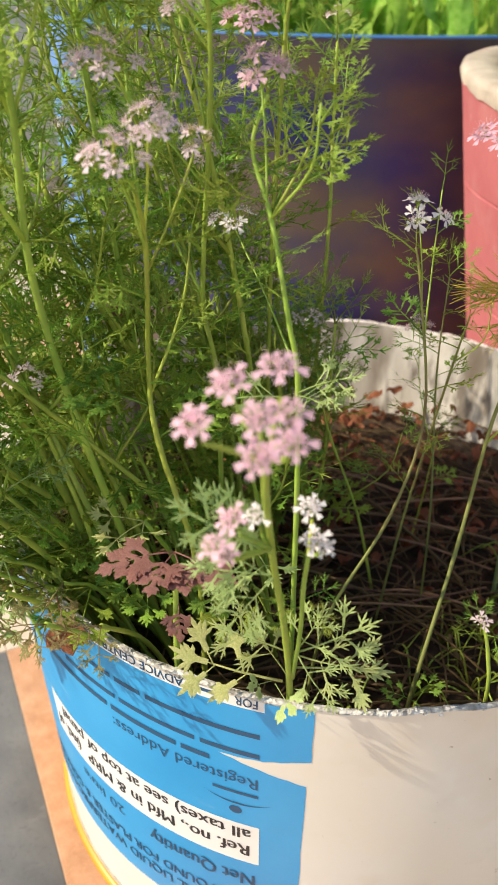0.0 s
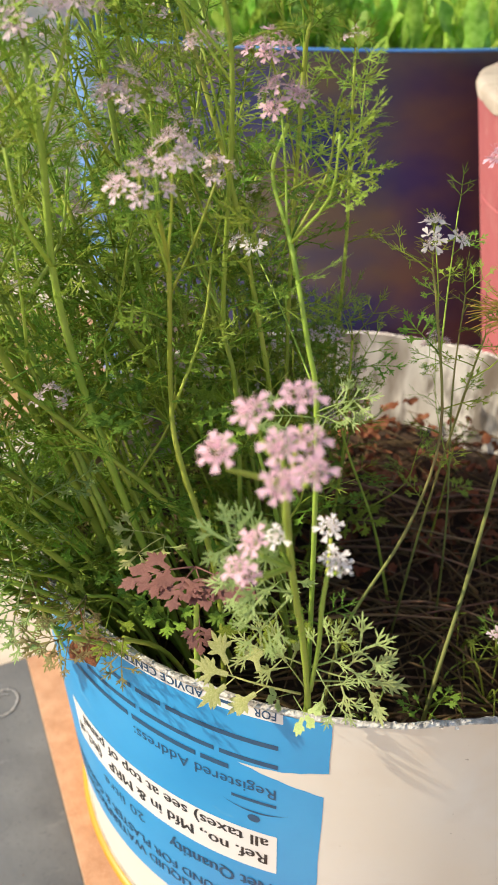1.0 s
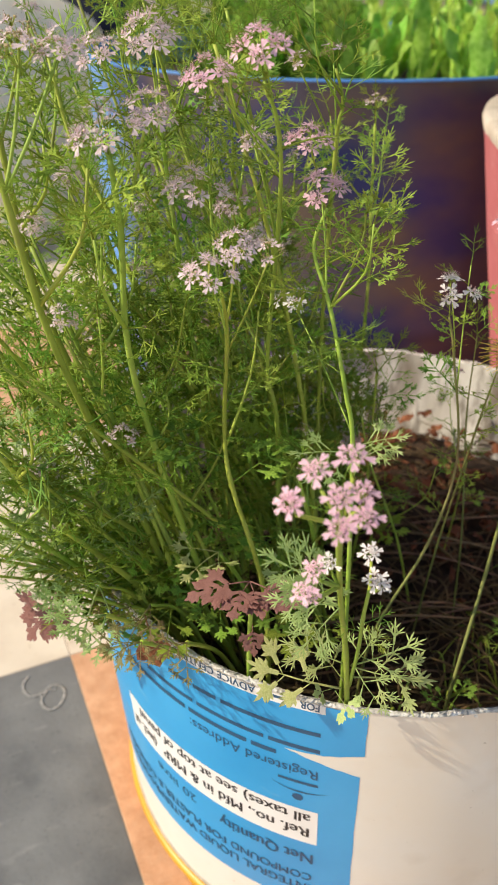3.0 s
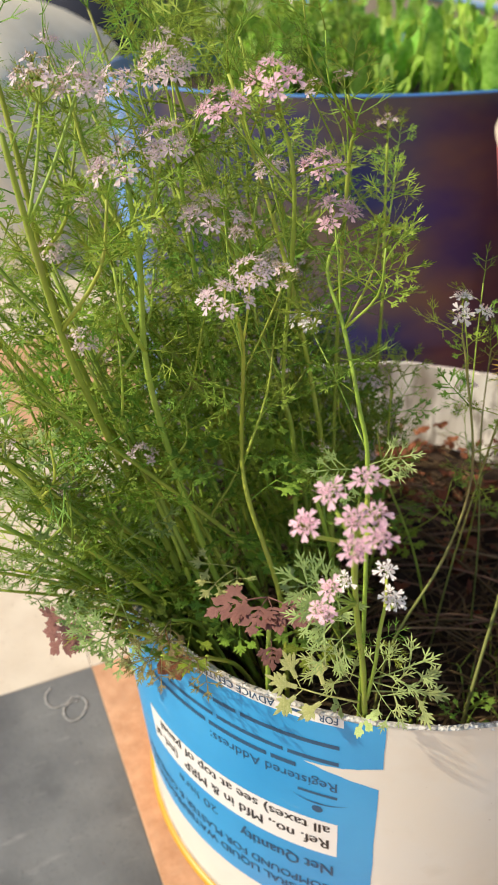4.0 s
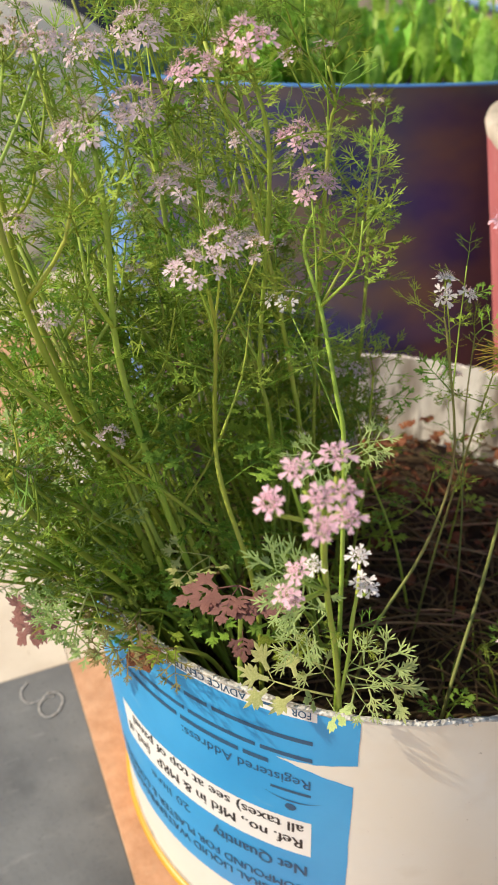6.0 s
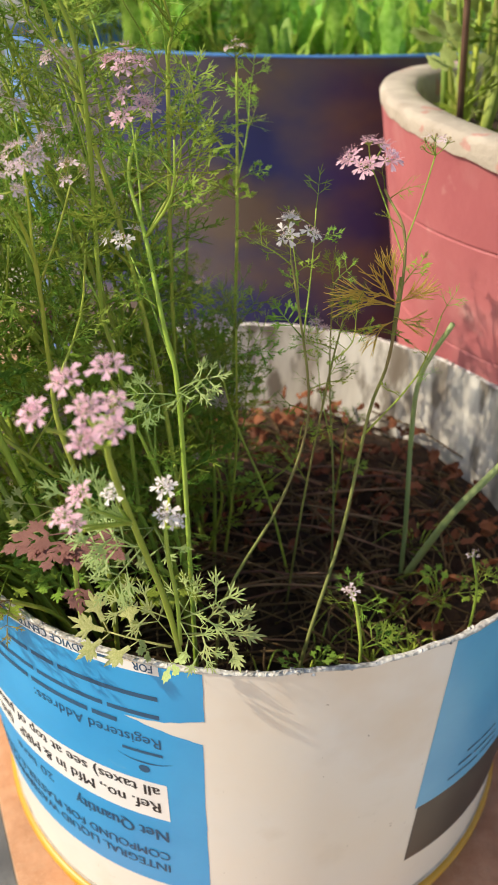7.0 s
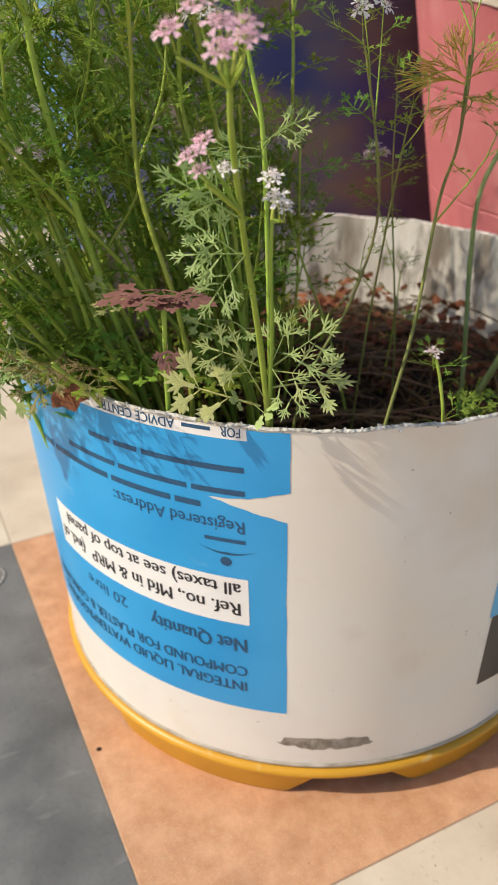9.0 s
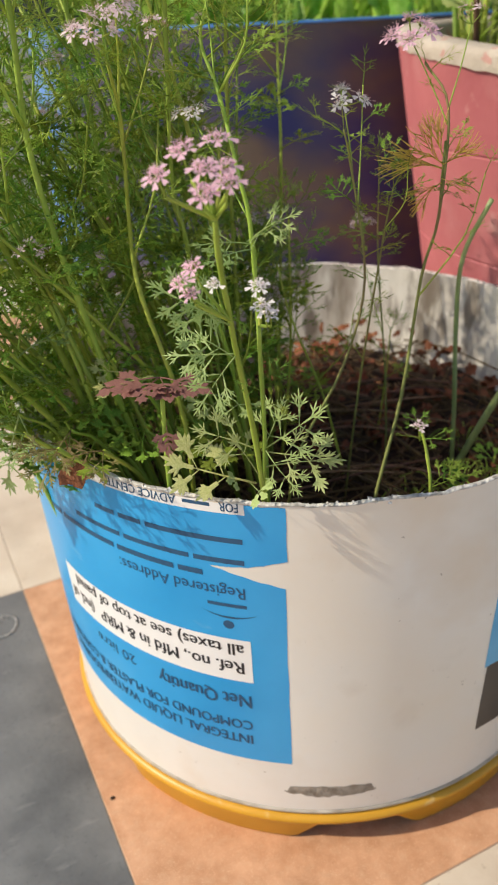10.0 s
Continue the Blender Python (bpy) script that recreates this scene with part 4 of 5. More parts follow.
coriander([(-0.048, -0.060, 0.150), (-0.047, -0.070, 0.253), (-0.047, -0.080, 0.296), (-0.050, -0.085, 0.323), (-0.044, -0.100, 0.384), (-0.043, -0.108, 0.412), (-0.047, -0.112, 0.428)], 8, 0.0016, [((-0.047, -0.114, 0.438), "pink", 0.030, 0), ((-0.064, -0.110, 0.430), "pink", 0.026, 1), ((-0.052, -0.100, 0.409), "pale", 0.022, 2), ((-0.070, -0.111, 0.397), "pale", 0.036, 0)], 9, 0.036, first=0.3)
tall = coriander([(-0.012, -0.115, 0.150), (-0.012, -0.120, 0.218), (-0.014, -0.120, 0.305), (-0.018, -0.120, 0.331), (-0.025, -0.110, 0.357), (-0.032, -0.100, 0.374), (-0.028, -0.100, 0.388)], 9, 0.0015, [((-0.030, -0.100, 0.395), "pink", 0.028, 2), ((-0.040, -0.081, 0.348), "white", 0.028, 0)], 7, 0.036, first=0.55, low=0)
for d, z in (((-0.95, -0.25, 0.05), 0.306), ((0.80, -0.30, 0.45), 0.308), ((-0.55, -0.60, -0.05), 0.304), ((0.35, -0.70, 0.30), 0.307)):
    leaf_on(tall, V((-0.012, -0.115, 0.150)), (-0.0143, -0.1205, z), d, 0.023, FEATHERPALE, int(z * 1000), 0.2, (0, -0.5, 0.85))
coriander([(-0.006, -0.108, 0.150), (0.000, -0.108, 0.205), (0.020, -0.090, 0.243), (0.029, -0.075, 0.278), (0.022, -0.070, 0.325), (0.019, -0.067, 0.338)], 10, 0.0011, [((0.019, -0.067, 0.350), "white", 0.030, 1)], 6, 0.026, first=0.6, low=0, label="slender coriander stem with a white flower head", branches=1, skin=DULLSTEM)
coriander([(0.030, -0.128, 0.150), (0.034, -0.123, 0.192), (0.046, -0.090, 0.229), (0.053, -0.075, 0.279), (0.059, -0.070, 0.303), (0.061, -0.060, 0.344), (0.052, -0.046, 0.360)], 11, 0.0013, [((0.046, -0.044, 0.372), "pink", 0.034, 1), ((0.069, -0.048, 0.376), "bud", 0.026, 0)], 4, 0.022, first=0.7, low=0, label="bare curving coriander stem with a pink flower head", branches=1, skin=DULLSTEM)
coriander([(-0.020, 0.030, 0.150), (-0.014, 0.020, 0.301), (-0.015, 0.030, 0.351), (-0.016, 0.035, 0.390)], 12, 0.0014, [((-0.016, 0.035, 0.399), "bud", 0.024, 1)], 7, 0.032, first=0.4, low=0)
coriander([(-0.030, -0.040, 0.150), (-0.032, -0.045, 0.30), (-0.029, -0.050, 0.395), (-0.027, -0.050, 0.412), (-0.030, -0.050, 0.424)], 13, 0.0014, [((-0.031, -0.050, 0.428), "bud", 0.022, 0), ((-0.036, -0.078, 0.405), "pink", 0.028, 0), ((-0.041, -0.067, 0.427), "bud", 0.022, 2)], 6, 0.034, first=0.4, low=0)
coriander([(-0.070, -0.040, 0.150), (-0.084, -0.055, 0.29), (-0.090, -0.066, 0.38), (-0.092, -0.070, 0.426)], 14, 0.0018, [((-0.093, -0.072, 0.437), "pale", 0.038, 1), ((-0.106, -0.088, 0.434), "pale", 0.030, 2), ((-0.104, -0.025, 0.440), "pale", 0.034, 0)], 9, 0.042, first=0.35)
coriander([(0.022, -0.055, 0.150), (0.028, -0.060, 0.22), (0.036, -0.068, 0.29), (0.040, -0.068, 0.315)], 15, 0.0009, [], 5, 0.022, first=0.4, low=0, branches=1, skin=DULLSTEM)
coriander([(0.040, 0.010, 0.150), (0.044, 0.012, 0.185), (0.046, 0.010, 0.222)], 17, 0.0009, [], 4, 0.022, low=6, first=0.55, branches=0, label="small coriander seedling with rounded leaves in the mulch")
coriander([(0.022, -0.030, 0.150), (0.010, -0.030, 0.20), (-0.006, -0.034, 0.245), (-0.012, -0.040, 0.275)], 22, 0.0011, [], 5, 0.024, low=4, first=0.45, branches=1)
coriander([(0.044, -0.040, 0.150), (0.042, -0.036, 0.21), (0.036, -0.034, 0.275), (0.035, -0.036, 0.318)], 23, 0.0008, [], 5, 0.022, low=0, first=0.6, branches=1, label="thin dark coriander stem with a few small leaves", skin=DULLSTEM)
r11 = random.Random(61)
for k in range(12):
    x, y = r11.uniform(-0.062, -0.010), r11.uniform(-0.035, 0.045)
    h = r11.uniform(0.06, 0.17)
    coriander([(x, y, 0.150), (x + r11.uniform(-0.008, 0.008), y - 0.004, 0.150 + h * 0.5), (x + r11.uniform(-0.015, 0.012), y - 0.01, 0.150 + h)], 800 + k, 0.0013, [], 8, r11.uniform(0.030, 0.040), low=6, first=0.3, branches=2, label="short leafy coriander plant in the middle of the bucket")
for k, (gx, gy) in enumerate(((0.065, -0.080), (0.085, -0.065), (0.015, -0.100), (0.075, -0.045), (0.100, -0.035), (0.040, -0.085), (0.055, -0.050), (0.090, 0.000))):
    rg = random.Random(500 + k)
    at = Vector((gx, gy, soil_z(gx, gy)))
    tuft = thing("grass_tuft", at, "thin dull green grass blades arching over the mulch", "grass", "grass tufts in the bucket")
    for q in range(7):
        a = rg.uniform(0, 6.28)
        d = Vector((math.cos(a), math.sin(a), 0)) * rg.uniform(0.012, 0.032)
        stem_part(tuft, at, [at, at + d * 0.45 + Vector((0, 0, rg.uniform(0.010, 0.020))), at + d + Vector((0, 0, rg.uniform(0.004, 0.012)))], 0.0005, 0.0003, "blade", None, 4)
for k, (gx, gy, s_) in enumerate(((0.095, -0.058, 0.019), (0.034, -0.112, 0.015))):
    at = Vector((gx, gy, soil_z(gx, gy)))
    weed = thing("weed", at, "small weed with rounded green leaves in the shade of the rim", "weed", "weeds in the bucket")
    stem_part(weed, at, [at, at + Vector((0.002, -0.002, 0.02)), at + Vector((0.003, -0.004, 0.035))], 0.0009, 0.0006)
    for q in range(3):
        leaf_on(weed, at, at + Vector((0.003, -0.004, 0.035)), (math.cos(q * 2.1 + k), math.sin(q * 2.1 + k), 0.35), s_, CUT, q)

# golden thread leaf on the bare stem
gold = thing("golden_sprig", (0.0594, -0.0690, 0.304), "golden-yellow thread-leaved sprig on a bare stem", "sprig")
for d, s in (((-0.9, -0.2, 0.25), 0.046), ((-0.65, -0.4, 0.5), 0.040), ((0.6, -0.3, 0.45), 0.030), ((-0.3, 0.3, 0.85), 0.032), ((0.8, 0.0, -0.25), 0.024), ((-0.7, -0.1, -0.45), 0.030)):
    shared("leaf", GOLD, gold, aim((0.0, 0.001, 0.016 + 0.008 * d[2]), d, (0, -0.5, 0.8), s * 0.72, d[0] * 5))
b = bmesh.new()
tube(b, [(0, 0, 0), (0.0005, 0.003, 0.014), (0.0012, 0.006, 0.028)], [0.0006, 0.0007, 0.0006], 6)
part("stem", b, DULLSTEM, gold)

# small bloom and leaf by the front rim
base = Vector((0.055, -0.136, 0.150))
small = thing("coriander_seedling", base, "short coriander seedling with a small pale bloom", "plant")
stem_part(small, base, [base, (0.056, -0.138, 0.205), (0.054, -0.136, 0.224), (0.051, -0.133, 0.236)], 0.0008, 0.0006)
flower(small, base, (0.051, -0.133, 0.230), (-0.1, -0.3, 1), 0.030, "pale", 1, SINGLE)
for d, s, z in (((-0.6, -0.5, 0.4), 0.014, 0.231), ((0.6, -0.5, 0.3), 0.014, 0.231), ((-0.2, 0.6, 0.5), 0.013, 0.231)):
    leaf_on(small, base, (0.0515, -0.1335, z), d, s, THREAD, 1)
for d, s in (((0.9, 0.10, 0.25), 0.023), ((0.6, 0.1, 0.55), 0.018), ((0.95, 0.35, 0.10), 0.018)):
    leaf_on(small, base, (0.056, -0.134, 0.209), d, s, FEATHER, 2, 0.1, (0, -0.7, 0.7))
base = Vector((0.106, -0.080, 0.148))
sprout = thing("coriander_seedling", base, "small green seedling near the bucket wall", "plant")
stem_part(sprout, base, [base, (0.107, -0.083, 0.195), (0.101, -0.088, 0.223)], 0.0007, 0.0005)
flower(sprout, base, (0.101, -0.088, 0.222), (0, -0.2, 1), 0.012, "bud", 1)
for d, s in (((0.5, 0.3, 0.3), 0.014), ((-0.6, -0.1, 0.3), 0.012), ((0.2, 0.5, 0.3), 0.014)):
    leaf_on(sprout, base, (0.106, -0.084, 0.203), d, s, FEATHER, 3)

# onion shoots
base = Vector((0.081, -0.022, 0.148))
onion = thing("onion_shoot", base, "long smooth grey-green onion leaves arching over the rim", "plant")
stem_part(onion, base, [base, (0.080, -0.020, 0.187), (0.077, -0.020, 0.238), (0.077, -0.025, 0.273), (0.087, -0.030, 0.301)], 0.0013, 0.0011, "shoot", ONIONLEAF)
stem_part(onion, base, [base, (0.101, -0.030, 0.202), (0.124, -0.031, 0.243), (0.129, -0.035, 0.278), (0.126, -0.040, 0.319), (0.130, -0.042, 0.345)], 0.0019, 0.0016, "shoot", ONIONLEAF)
stem_part(onion, base, [(0.128, -0.034, 0.272), (0.134, -0.040, 0.302), (0.137, -0.042, 0.33)], 0.0012, 0.0010, "shoot", ONIONLEAF)

# dark red leaf and lower leaves at the rim
base = Vector((-0.050, -0.135, 0.150))
redleaf = thing("purple_coriander", base, "coriander seedling with a dull purple-brown cut leaf", "plant")
stem_part(redleaf, base, [base, (-0.049, -0.145, 0.215), (-0.047, -0.150, 0.258)], 0.0012, 0.0009)
for d, s, k in (((-0.85, -0.40, -0.10), 0.025, 0), ((0.85, -0.35, -0.12), 0.023, 1), ((-0.15, -0.9, -0.05), 0.020, 0), ((0.35, -0.8, -0.15), 0.018, 1)):
    leaf_on(redleaf, base, (-0.048, -0.146, 0.263), d, s, CUTPURPLE, k, 0.0, (0, -0.12, 0.99))
leaf_on(redleaf, base, (-0.047, -0.148, 0.245), (0.1, -0.4, -0.8), 0.014, CUTPURPLE, 1)

low_leaves = [((-0.104, -0.122, 0.220), FEATHERDRY), ((-0.086, -0.122, 0.222), CUT), ((-0.134, -0.106, 0.228), GLAUC), ((-0.066, -0.116, 0.250), CUTYELLOW), ((-0.066, -0.112, 0.222), CUT), ((-0.028, -0.112, 0.222), CUT), ((-0.140, -0.060, 0.225), CUT), ((-0.112, -0.085, 0.235), CUT), ((-0.045, -0.09, 0.24), CUT), ((-0.030, -0.105, 0.236), CUTPALE), ((-0.088, -0.028, 0.290), CUTPURPLE), ((-0.150, -0.045, 0.218), GLAUC), ((-0.088, -0.158, 0.238), FEATHERDRY), ((-0.106, -0.146, 0.238), GLAUC), ((-0.072, -0.152, 0.234), FEATHERDRY), ((-0.120, -0.132, 0.234), GLAUC), ((-0.130, -0.110, 0.226), FEATHERDRY)]
r5 = random.Random(5)
for at, stock in low_leaves:
    top = V(at)
    base = V((top.x * 0.72, top.y * 0.72, 0.150))
    t = thing("coriander_seedling", base, "low coriander seedling with flat cut leaves hanging over the rim", "plant", "seedlings in the bucket")
    stem_part(t, base, [base, base.lerp(top, 0.55) + V((0, 0, 0.012)), top], 0.0012, 0.0008)
    out = V((top.x, top.y, 0)).normalized()
    for k in range(3):
        d = out + V((-out.y, out.x, 0)) * (k - 1) * 0.9 + V((0, 0, r5.uniform(-0.25, 0.35)))
        leaf_on(t, base, top, d, (r5.uniform(0.018, 0.022) if stock in (CUTPURPLE, CUTYELLOW) else r5.uniform(0.015, 0.021) if stock is FEATHERDRY else r5.uniform(0.022, 0.030)), stock, r5.randint(0, 5), r5.uniform(-0.3, 0.3), (0, -0.4, 0.9))

# leaves hanging out over the rim
for top, droop, stock, size, label in (((-0.134, -0.128, 0.230), (-0.50, -0.05, -0.85), CUTPURPLE, 0.034, "coriander seedling with one drooping purple-brown leaf"), ((-0.114, -0.130, 0.238), (-0.25, -0.10, -0.90), CUTPALE, 0.040, "coriander seedling with one drooping pale green leaf"), ((-0.092, -0.132, 0.232), (-0.30, -0.60, -0.60), FEATHERDRY, 0.030, "coriander seedling with one withered brown leaf")):
    base = V((top[0] * 0.74, top[1] * 0.74, 0.150))
    t = thing("coriander_seedling", base, label, "plant", "seedlings in the bucket")
    stem_part(t, base, [base, base.lerp(V(top), 0.6) + V((0, 0, 0.016)), top], 0.0010, 0.0006)
    leaf_on(t, base, top, droop, size, stock, 1, 0.2, (0, -0.8, 0.5))
    leaf_on(t, base, top, V(droop) + V((0.5, -0.2, 0.5)), size * 0.6, stock, 0, -0.2, (0, -0.8, 0.5))

# dry leaf caught on the rim
dry = thing("dry_leaf", (-0.0935, -0.1360, 0.2300), "lobed orange-brown dry leaf hanging over the bucket rim", "leaf")
leaf = part("blade", fork_leaf(135, 0.26, 1, 1, 0.34, 0.75, 0.05, 0.50, 0.20, 0.05), DEADLEAF, dry)
leaf.matrix_basis = aim((0, 0, 0), (0.25, -0.35, -0.60), (0, -0.85, 0.5), 0.021)

# ---- the dense stand of coriander ----
r6 = random.Random(21)
made = 0
while made < 24:
    a, q = r6.uniform(0, 6.283), 0.128 * math.sqrt(r6.random())
    x, y = q * math.cos(a), q * math.sin(a)
    if x > -0.015 or y > 0.045 + 0.2 * x or (y < -0.06 and x > -0.045):
        continue
    h = r6.uniform(0.13, 0.31)
    lean = 0.20 + 0.5 * max(0, -x) / 0.12
    dx, dy = (-lean * h * 0.62 + r6.uniform(-0.03, 0.02)) * (0.45 + max(0, -x) / 0.12), r6.uniform(-0.05, 0.04)
    b0 = V((x, y, 0.148))
    p1 = V((x + dx * 0.3 + r6.uniform(-0.008, 0.008), y + dy * 0.3, 0.148 + h * 0.38))
    p2 = V((x + dx * 0.62 + r6.uniform(-0.008, 0.008), y + dy * 0.6, 0.148 + h * 0.70))
    p3 = V((x + dx, y + dy, 0.148 + h))
    heads = []
    if h > 0.22 and r6.random() < 0.30:
        heads = [(p3 + V((0, 0, 0.008)), r6.choice(("pale", "bud", "bud", "bud")), r6.uniform(0.024, 0.036), made)]
    coriander([b0, p1, p2, p3], 300 + made, r6.uniform(0.0011, 0.0019), heads, r6.randint(4, 7), r6.uniform(0.036, 0.048), low=2, first=0.36, branches=r6.randint(1, 3))
    made += 1

# grey-green shoots leaning out over the near rim
r15 = random.Random(83)
for k in range(8):
    b0 = V((r15.uniform(-0.100, -0.070), r15.uniform(-0.100, -0.060), 0.148))
    tip = V((r15.uniform(-0.172, -0.118), r15.uniform(-0.148, -0.105), r15.uniform(0.235, 0.315)))
    coriander([b0, b0.lerp(tip, 0.35) + V((0.004, 0.002, 0.010)), b0.lerp(tip, 0.7) + V((0.002, 0, 0.008)), tip], 1100 + k, r15.uniform(0.0014, 0.0019), [], 9, r15.uniform(0.032, 0.040), low=2, first=0.36, branches=1, tuft=GLAUC, label="grey-green coriander shoot leaning out over the bucket rim")

# upright stems closing the stand at the back
r14 = random.Random(71)
for k in range(17):
    x, y = r14.uniform(-0.118, -0.018), r14.uniform(-0.055, 0.045)
    if math.hypot(x, y) > 0.128:
        continue
    h = r14.uniform(0.20, 0.30)
    lean = V((-0.025 + 0.35 * x + r14.uniform(-0.015, 0.015), r14.uniform(-0.02, 0.02), 0))
    b0 = V((x, y, 0.148))
    heads = [(b0 + lean + V((0, 0, h + 0.006)), r14.choice(("bud", "bud", "pale")), r14.uniform(0.018, 0.028), k)] if r14.random() < 0.35 else []
    coriander([b0, b0 + lean * 0.2 + V((r14.uniform(-0.004, 0.004), 0, h * 0.35)), b0 + lean * 0.55 + V((r14.uniform(-0.004, 0.004), 0, h * 0.7)), b0 + lean + V((0, 0, h))], 1000 + k, r14.uniform(0.0015, 0.0022), heads, r14.randint(6, 9), r14.uniform(0.036, 0.046), low=2, first=0.34, branches=2)

# long bare stems fanning out to one side
r10 = random.Random(31)
for k in range(13):
    b0 = V((-0.066 + r10.uniform(-0.045, 0.040), -0.066 + r10.uniform(-0.050, 0.050), 0.148))
    tip = V((-0.150 + r10.uniform(-0.055, 0.050), -0.105 + r10.uniform(-0.045, 0.050), 0.355 + r10.uniform(-0.06, 0.06)))
    side = V((r10.uniform(-0.008, 0.008), r10.uniform(-0.008, 0.008), 0))
    heads = [(tip + V((0, 0, 0.008)), r10.choice(("pale", "bud", "bud")), r10.uniform(0.022, 0.032), k)] if r10.random() < 0.45 else []
    coriander([b0, b0.lerp(tip, 0.36) + side + V((0.006, 0, 0.004)), b0.lerp(tip, 0.72) + side * 0.6 + V((0.004, 0, 0.003)), tip], 700 + k, r10.uniform(0.0016, 0.0023), heads, r10.randint(4, 7), r10.uniform(0.036, 0.046), low=0, first=0.58, branches=r10.randint(1, 2))

# short leafy plants under the tall stems
r12 = random.Random(47)
for k in range(15):
    x, y = r12.uniform(-0.105, -0.030), r12.uniform(-0.100, 0.030)
    h = r12.uniform(0.055, 0.115)
    lean = V((r12.uniform(-0.03, 0.005), r12.uniform(-0.015, 0.010), 0))
    coriander([(x, y, 0.148), V((x, y, 0.148 + h * 0.5)) + lean * 0.4, V((x, y, 0.148 + h)) + lean], 900 + k, 0.0011, [], 7, r12.uniform(0.026, 0.036), low=0 if k % 3 else 8, first=0.52 if k % 3 else 0.3, branches=0, tuft=FEATHERDRY if k % 3 else FERN, label="withering coriander plant with yellow-brown leaves under the tall stems" if k % 3 else "short coriander plant with flat cut leaves under the tall stems")

# long dry stalks on the mulch
r13 = random.Random(53)
for k in range(18):
    x, y, yaw, ln = r13.uniform(-0.02, 0.09), r13.uniform(-0.09, 0.06), r13.uniform(-0.7, 0.7), r13.uniform(0.03, 0.055)
    d = V((math.cos(yaw), math.sin(yaw), 0)) * ln
    c = V((x, y, soil_z(x, y) + r13.uniform(0.012, 0.026)))
    if (c + d).xy.length > 0.146 or (c - d).xy.length > 0.146:
        continue
    stalk = thing("dry_stalk", c, "long dry pinkish-brown stalk lying across the mulch", "stalk", "dry stalks on the mulch")
    stem_part(stalk, c, [c - d + V((0, 0, r13.uniform(-0.010, 0))), c + V((r13.uniform(-0.004, 0.004), r13.uniform(-0.006, 0.006), 0.003)), c + d + V((0, 0, r13.uniform(-0.010, 0.004)))], r13.uniform(0.0006, 0.0010), 0.0005, "stalk", STALK, 5)

# fallen leaves on the mulch
b = bmesh.new()
for k in range(760):
    a, q = r6.uniform(0, 6.283), 0.142 * math.sqrt(r6.random())
    x, y = q * math.cos(a), q * math.sin(a)
    if y < 0.02 + r6.uniform(-0.05, 0.06) - 0.35 * x:
        continue
    m = Matrix.Translation((x, y, soil_z(x, y) + r6.uniform(0.001, 0.016) + 0.012 * max(0.0, (x + y) / 0.14) * r6.random())) @ Euler((r6.uniform(-0.4, 0.4), r6.uniform(-0.4, 0.4), r6.uniform(0, 6.28))).to_matrix().to_4x4()
    s, w = r6.uniform(0.003, 0.007), r6.uniform(0.35, 0.9)
    o = V((r6.uniform(0, 40), r6.uniform(0, 40), 0))
    grid = [[b.verts.new(m @ V((s * (u - 0.5) * 2, s * w * (v - 2) * 0.5 * math.sin(math.pi * (0.08 + 0.84 * u)) * (0.8 + 0.5 * noise.noise(o + V((u * 3, v, 0)))), s * 0.9 * noise.noise(o + V((u * 2.2, v * 0.6, 3)))))) for v in range(5)] for u in (0, 0.2, 0.4, 0.6, 0.8, 1.0)]
    for i in range(5):
        for j in range(4):
            b.faces.new((grid[i][j], grid[i + 1][j], grid[i + 1][j + 1], grid[i][j + 1]))
tagged(part("fallen_leaves", b, DEADLEAF), "curled red-brown dead leaves on the soil", "leaves", "", "stuff")

# ---- blue drum with lettuce ----
DC = (-0.045, 0.625)
DR = 0.300
drum = thing("drum_planter", (DC[0], DC[1], 0), "cut blue plastic drum with brown dirt, planted with lettuce", "planter")
b = bmesh.new()
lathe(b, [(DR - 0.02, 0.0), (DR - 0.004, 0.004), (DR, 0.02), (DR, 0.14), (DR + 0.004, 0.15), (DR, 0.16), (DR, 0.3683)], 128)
part("wall", b, DRUM, drum, "dark blue wall stained brown, with sunlit blue painted on one side")
b = bmesh.new()
lathe(b, [(DR, 0.3683), (DR + 0.0004, 0.3686), (DR + 0.0004, 0.3699), (DR - 0.002, 0.3705), (DR - 0.005, 0.3685), (DR - 0.005, 0.30)], 128)
part("rim", b, DRUMBLUE, drum, "bright blue cut rim")
b = bmesh.new()
lathe(b, [(DR - 0.006, 0.331), (DR * 0.6, 0.338), (DR * 0.3, 0.334), (0.001, 0.339)], 48)
part("soil", b, SOIL, drum)


def lettuce_leaf(seed):
    r = random.Random(seed)
    bm = bmesh.new()
    arch = r.uniform(0.0, 0.14)
    rows = 9
    grid = []
    for i in range(rows):
        u = i / (rows - 1)
        w = 0.025 + 0.092 * math.sin(math.pi * min(1, u ** 1.25 * 0.93 + 0.03)) ** 0.9
        row = []
        for v in (-1, -0.5, 0, 0.5, 1):
            ruff = 0.055 * math.sin(u * 15 + seed + v * 2) * abs(v)
            row.append(bm.verts.new((u - arch * 0.25 * u * u, w * v, arch * -0.55 * u * u + 0.10 * abs(v) * w * 4 * 0.5 + ruff + (-0.012 if v == 0 else 0))))
        grid.append(row)
    for i in range(rows - 1):
        for j in range(4):
            bm.faces.new((grid[i][j], grid[i + 1][j], grid[i + 1][j + 1], grid[i][j + 1]))
    tube(bm, [(0, 0, 0.0), (0.3, 0, -0.02), (0.6, 0, -0.06 * arch)], [0.03, 0.022, 0.008], 5)
    return mesh_of(bm, "leaf", LETTUCE)


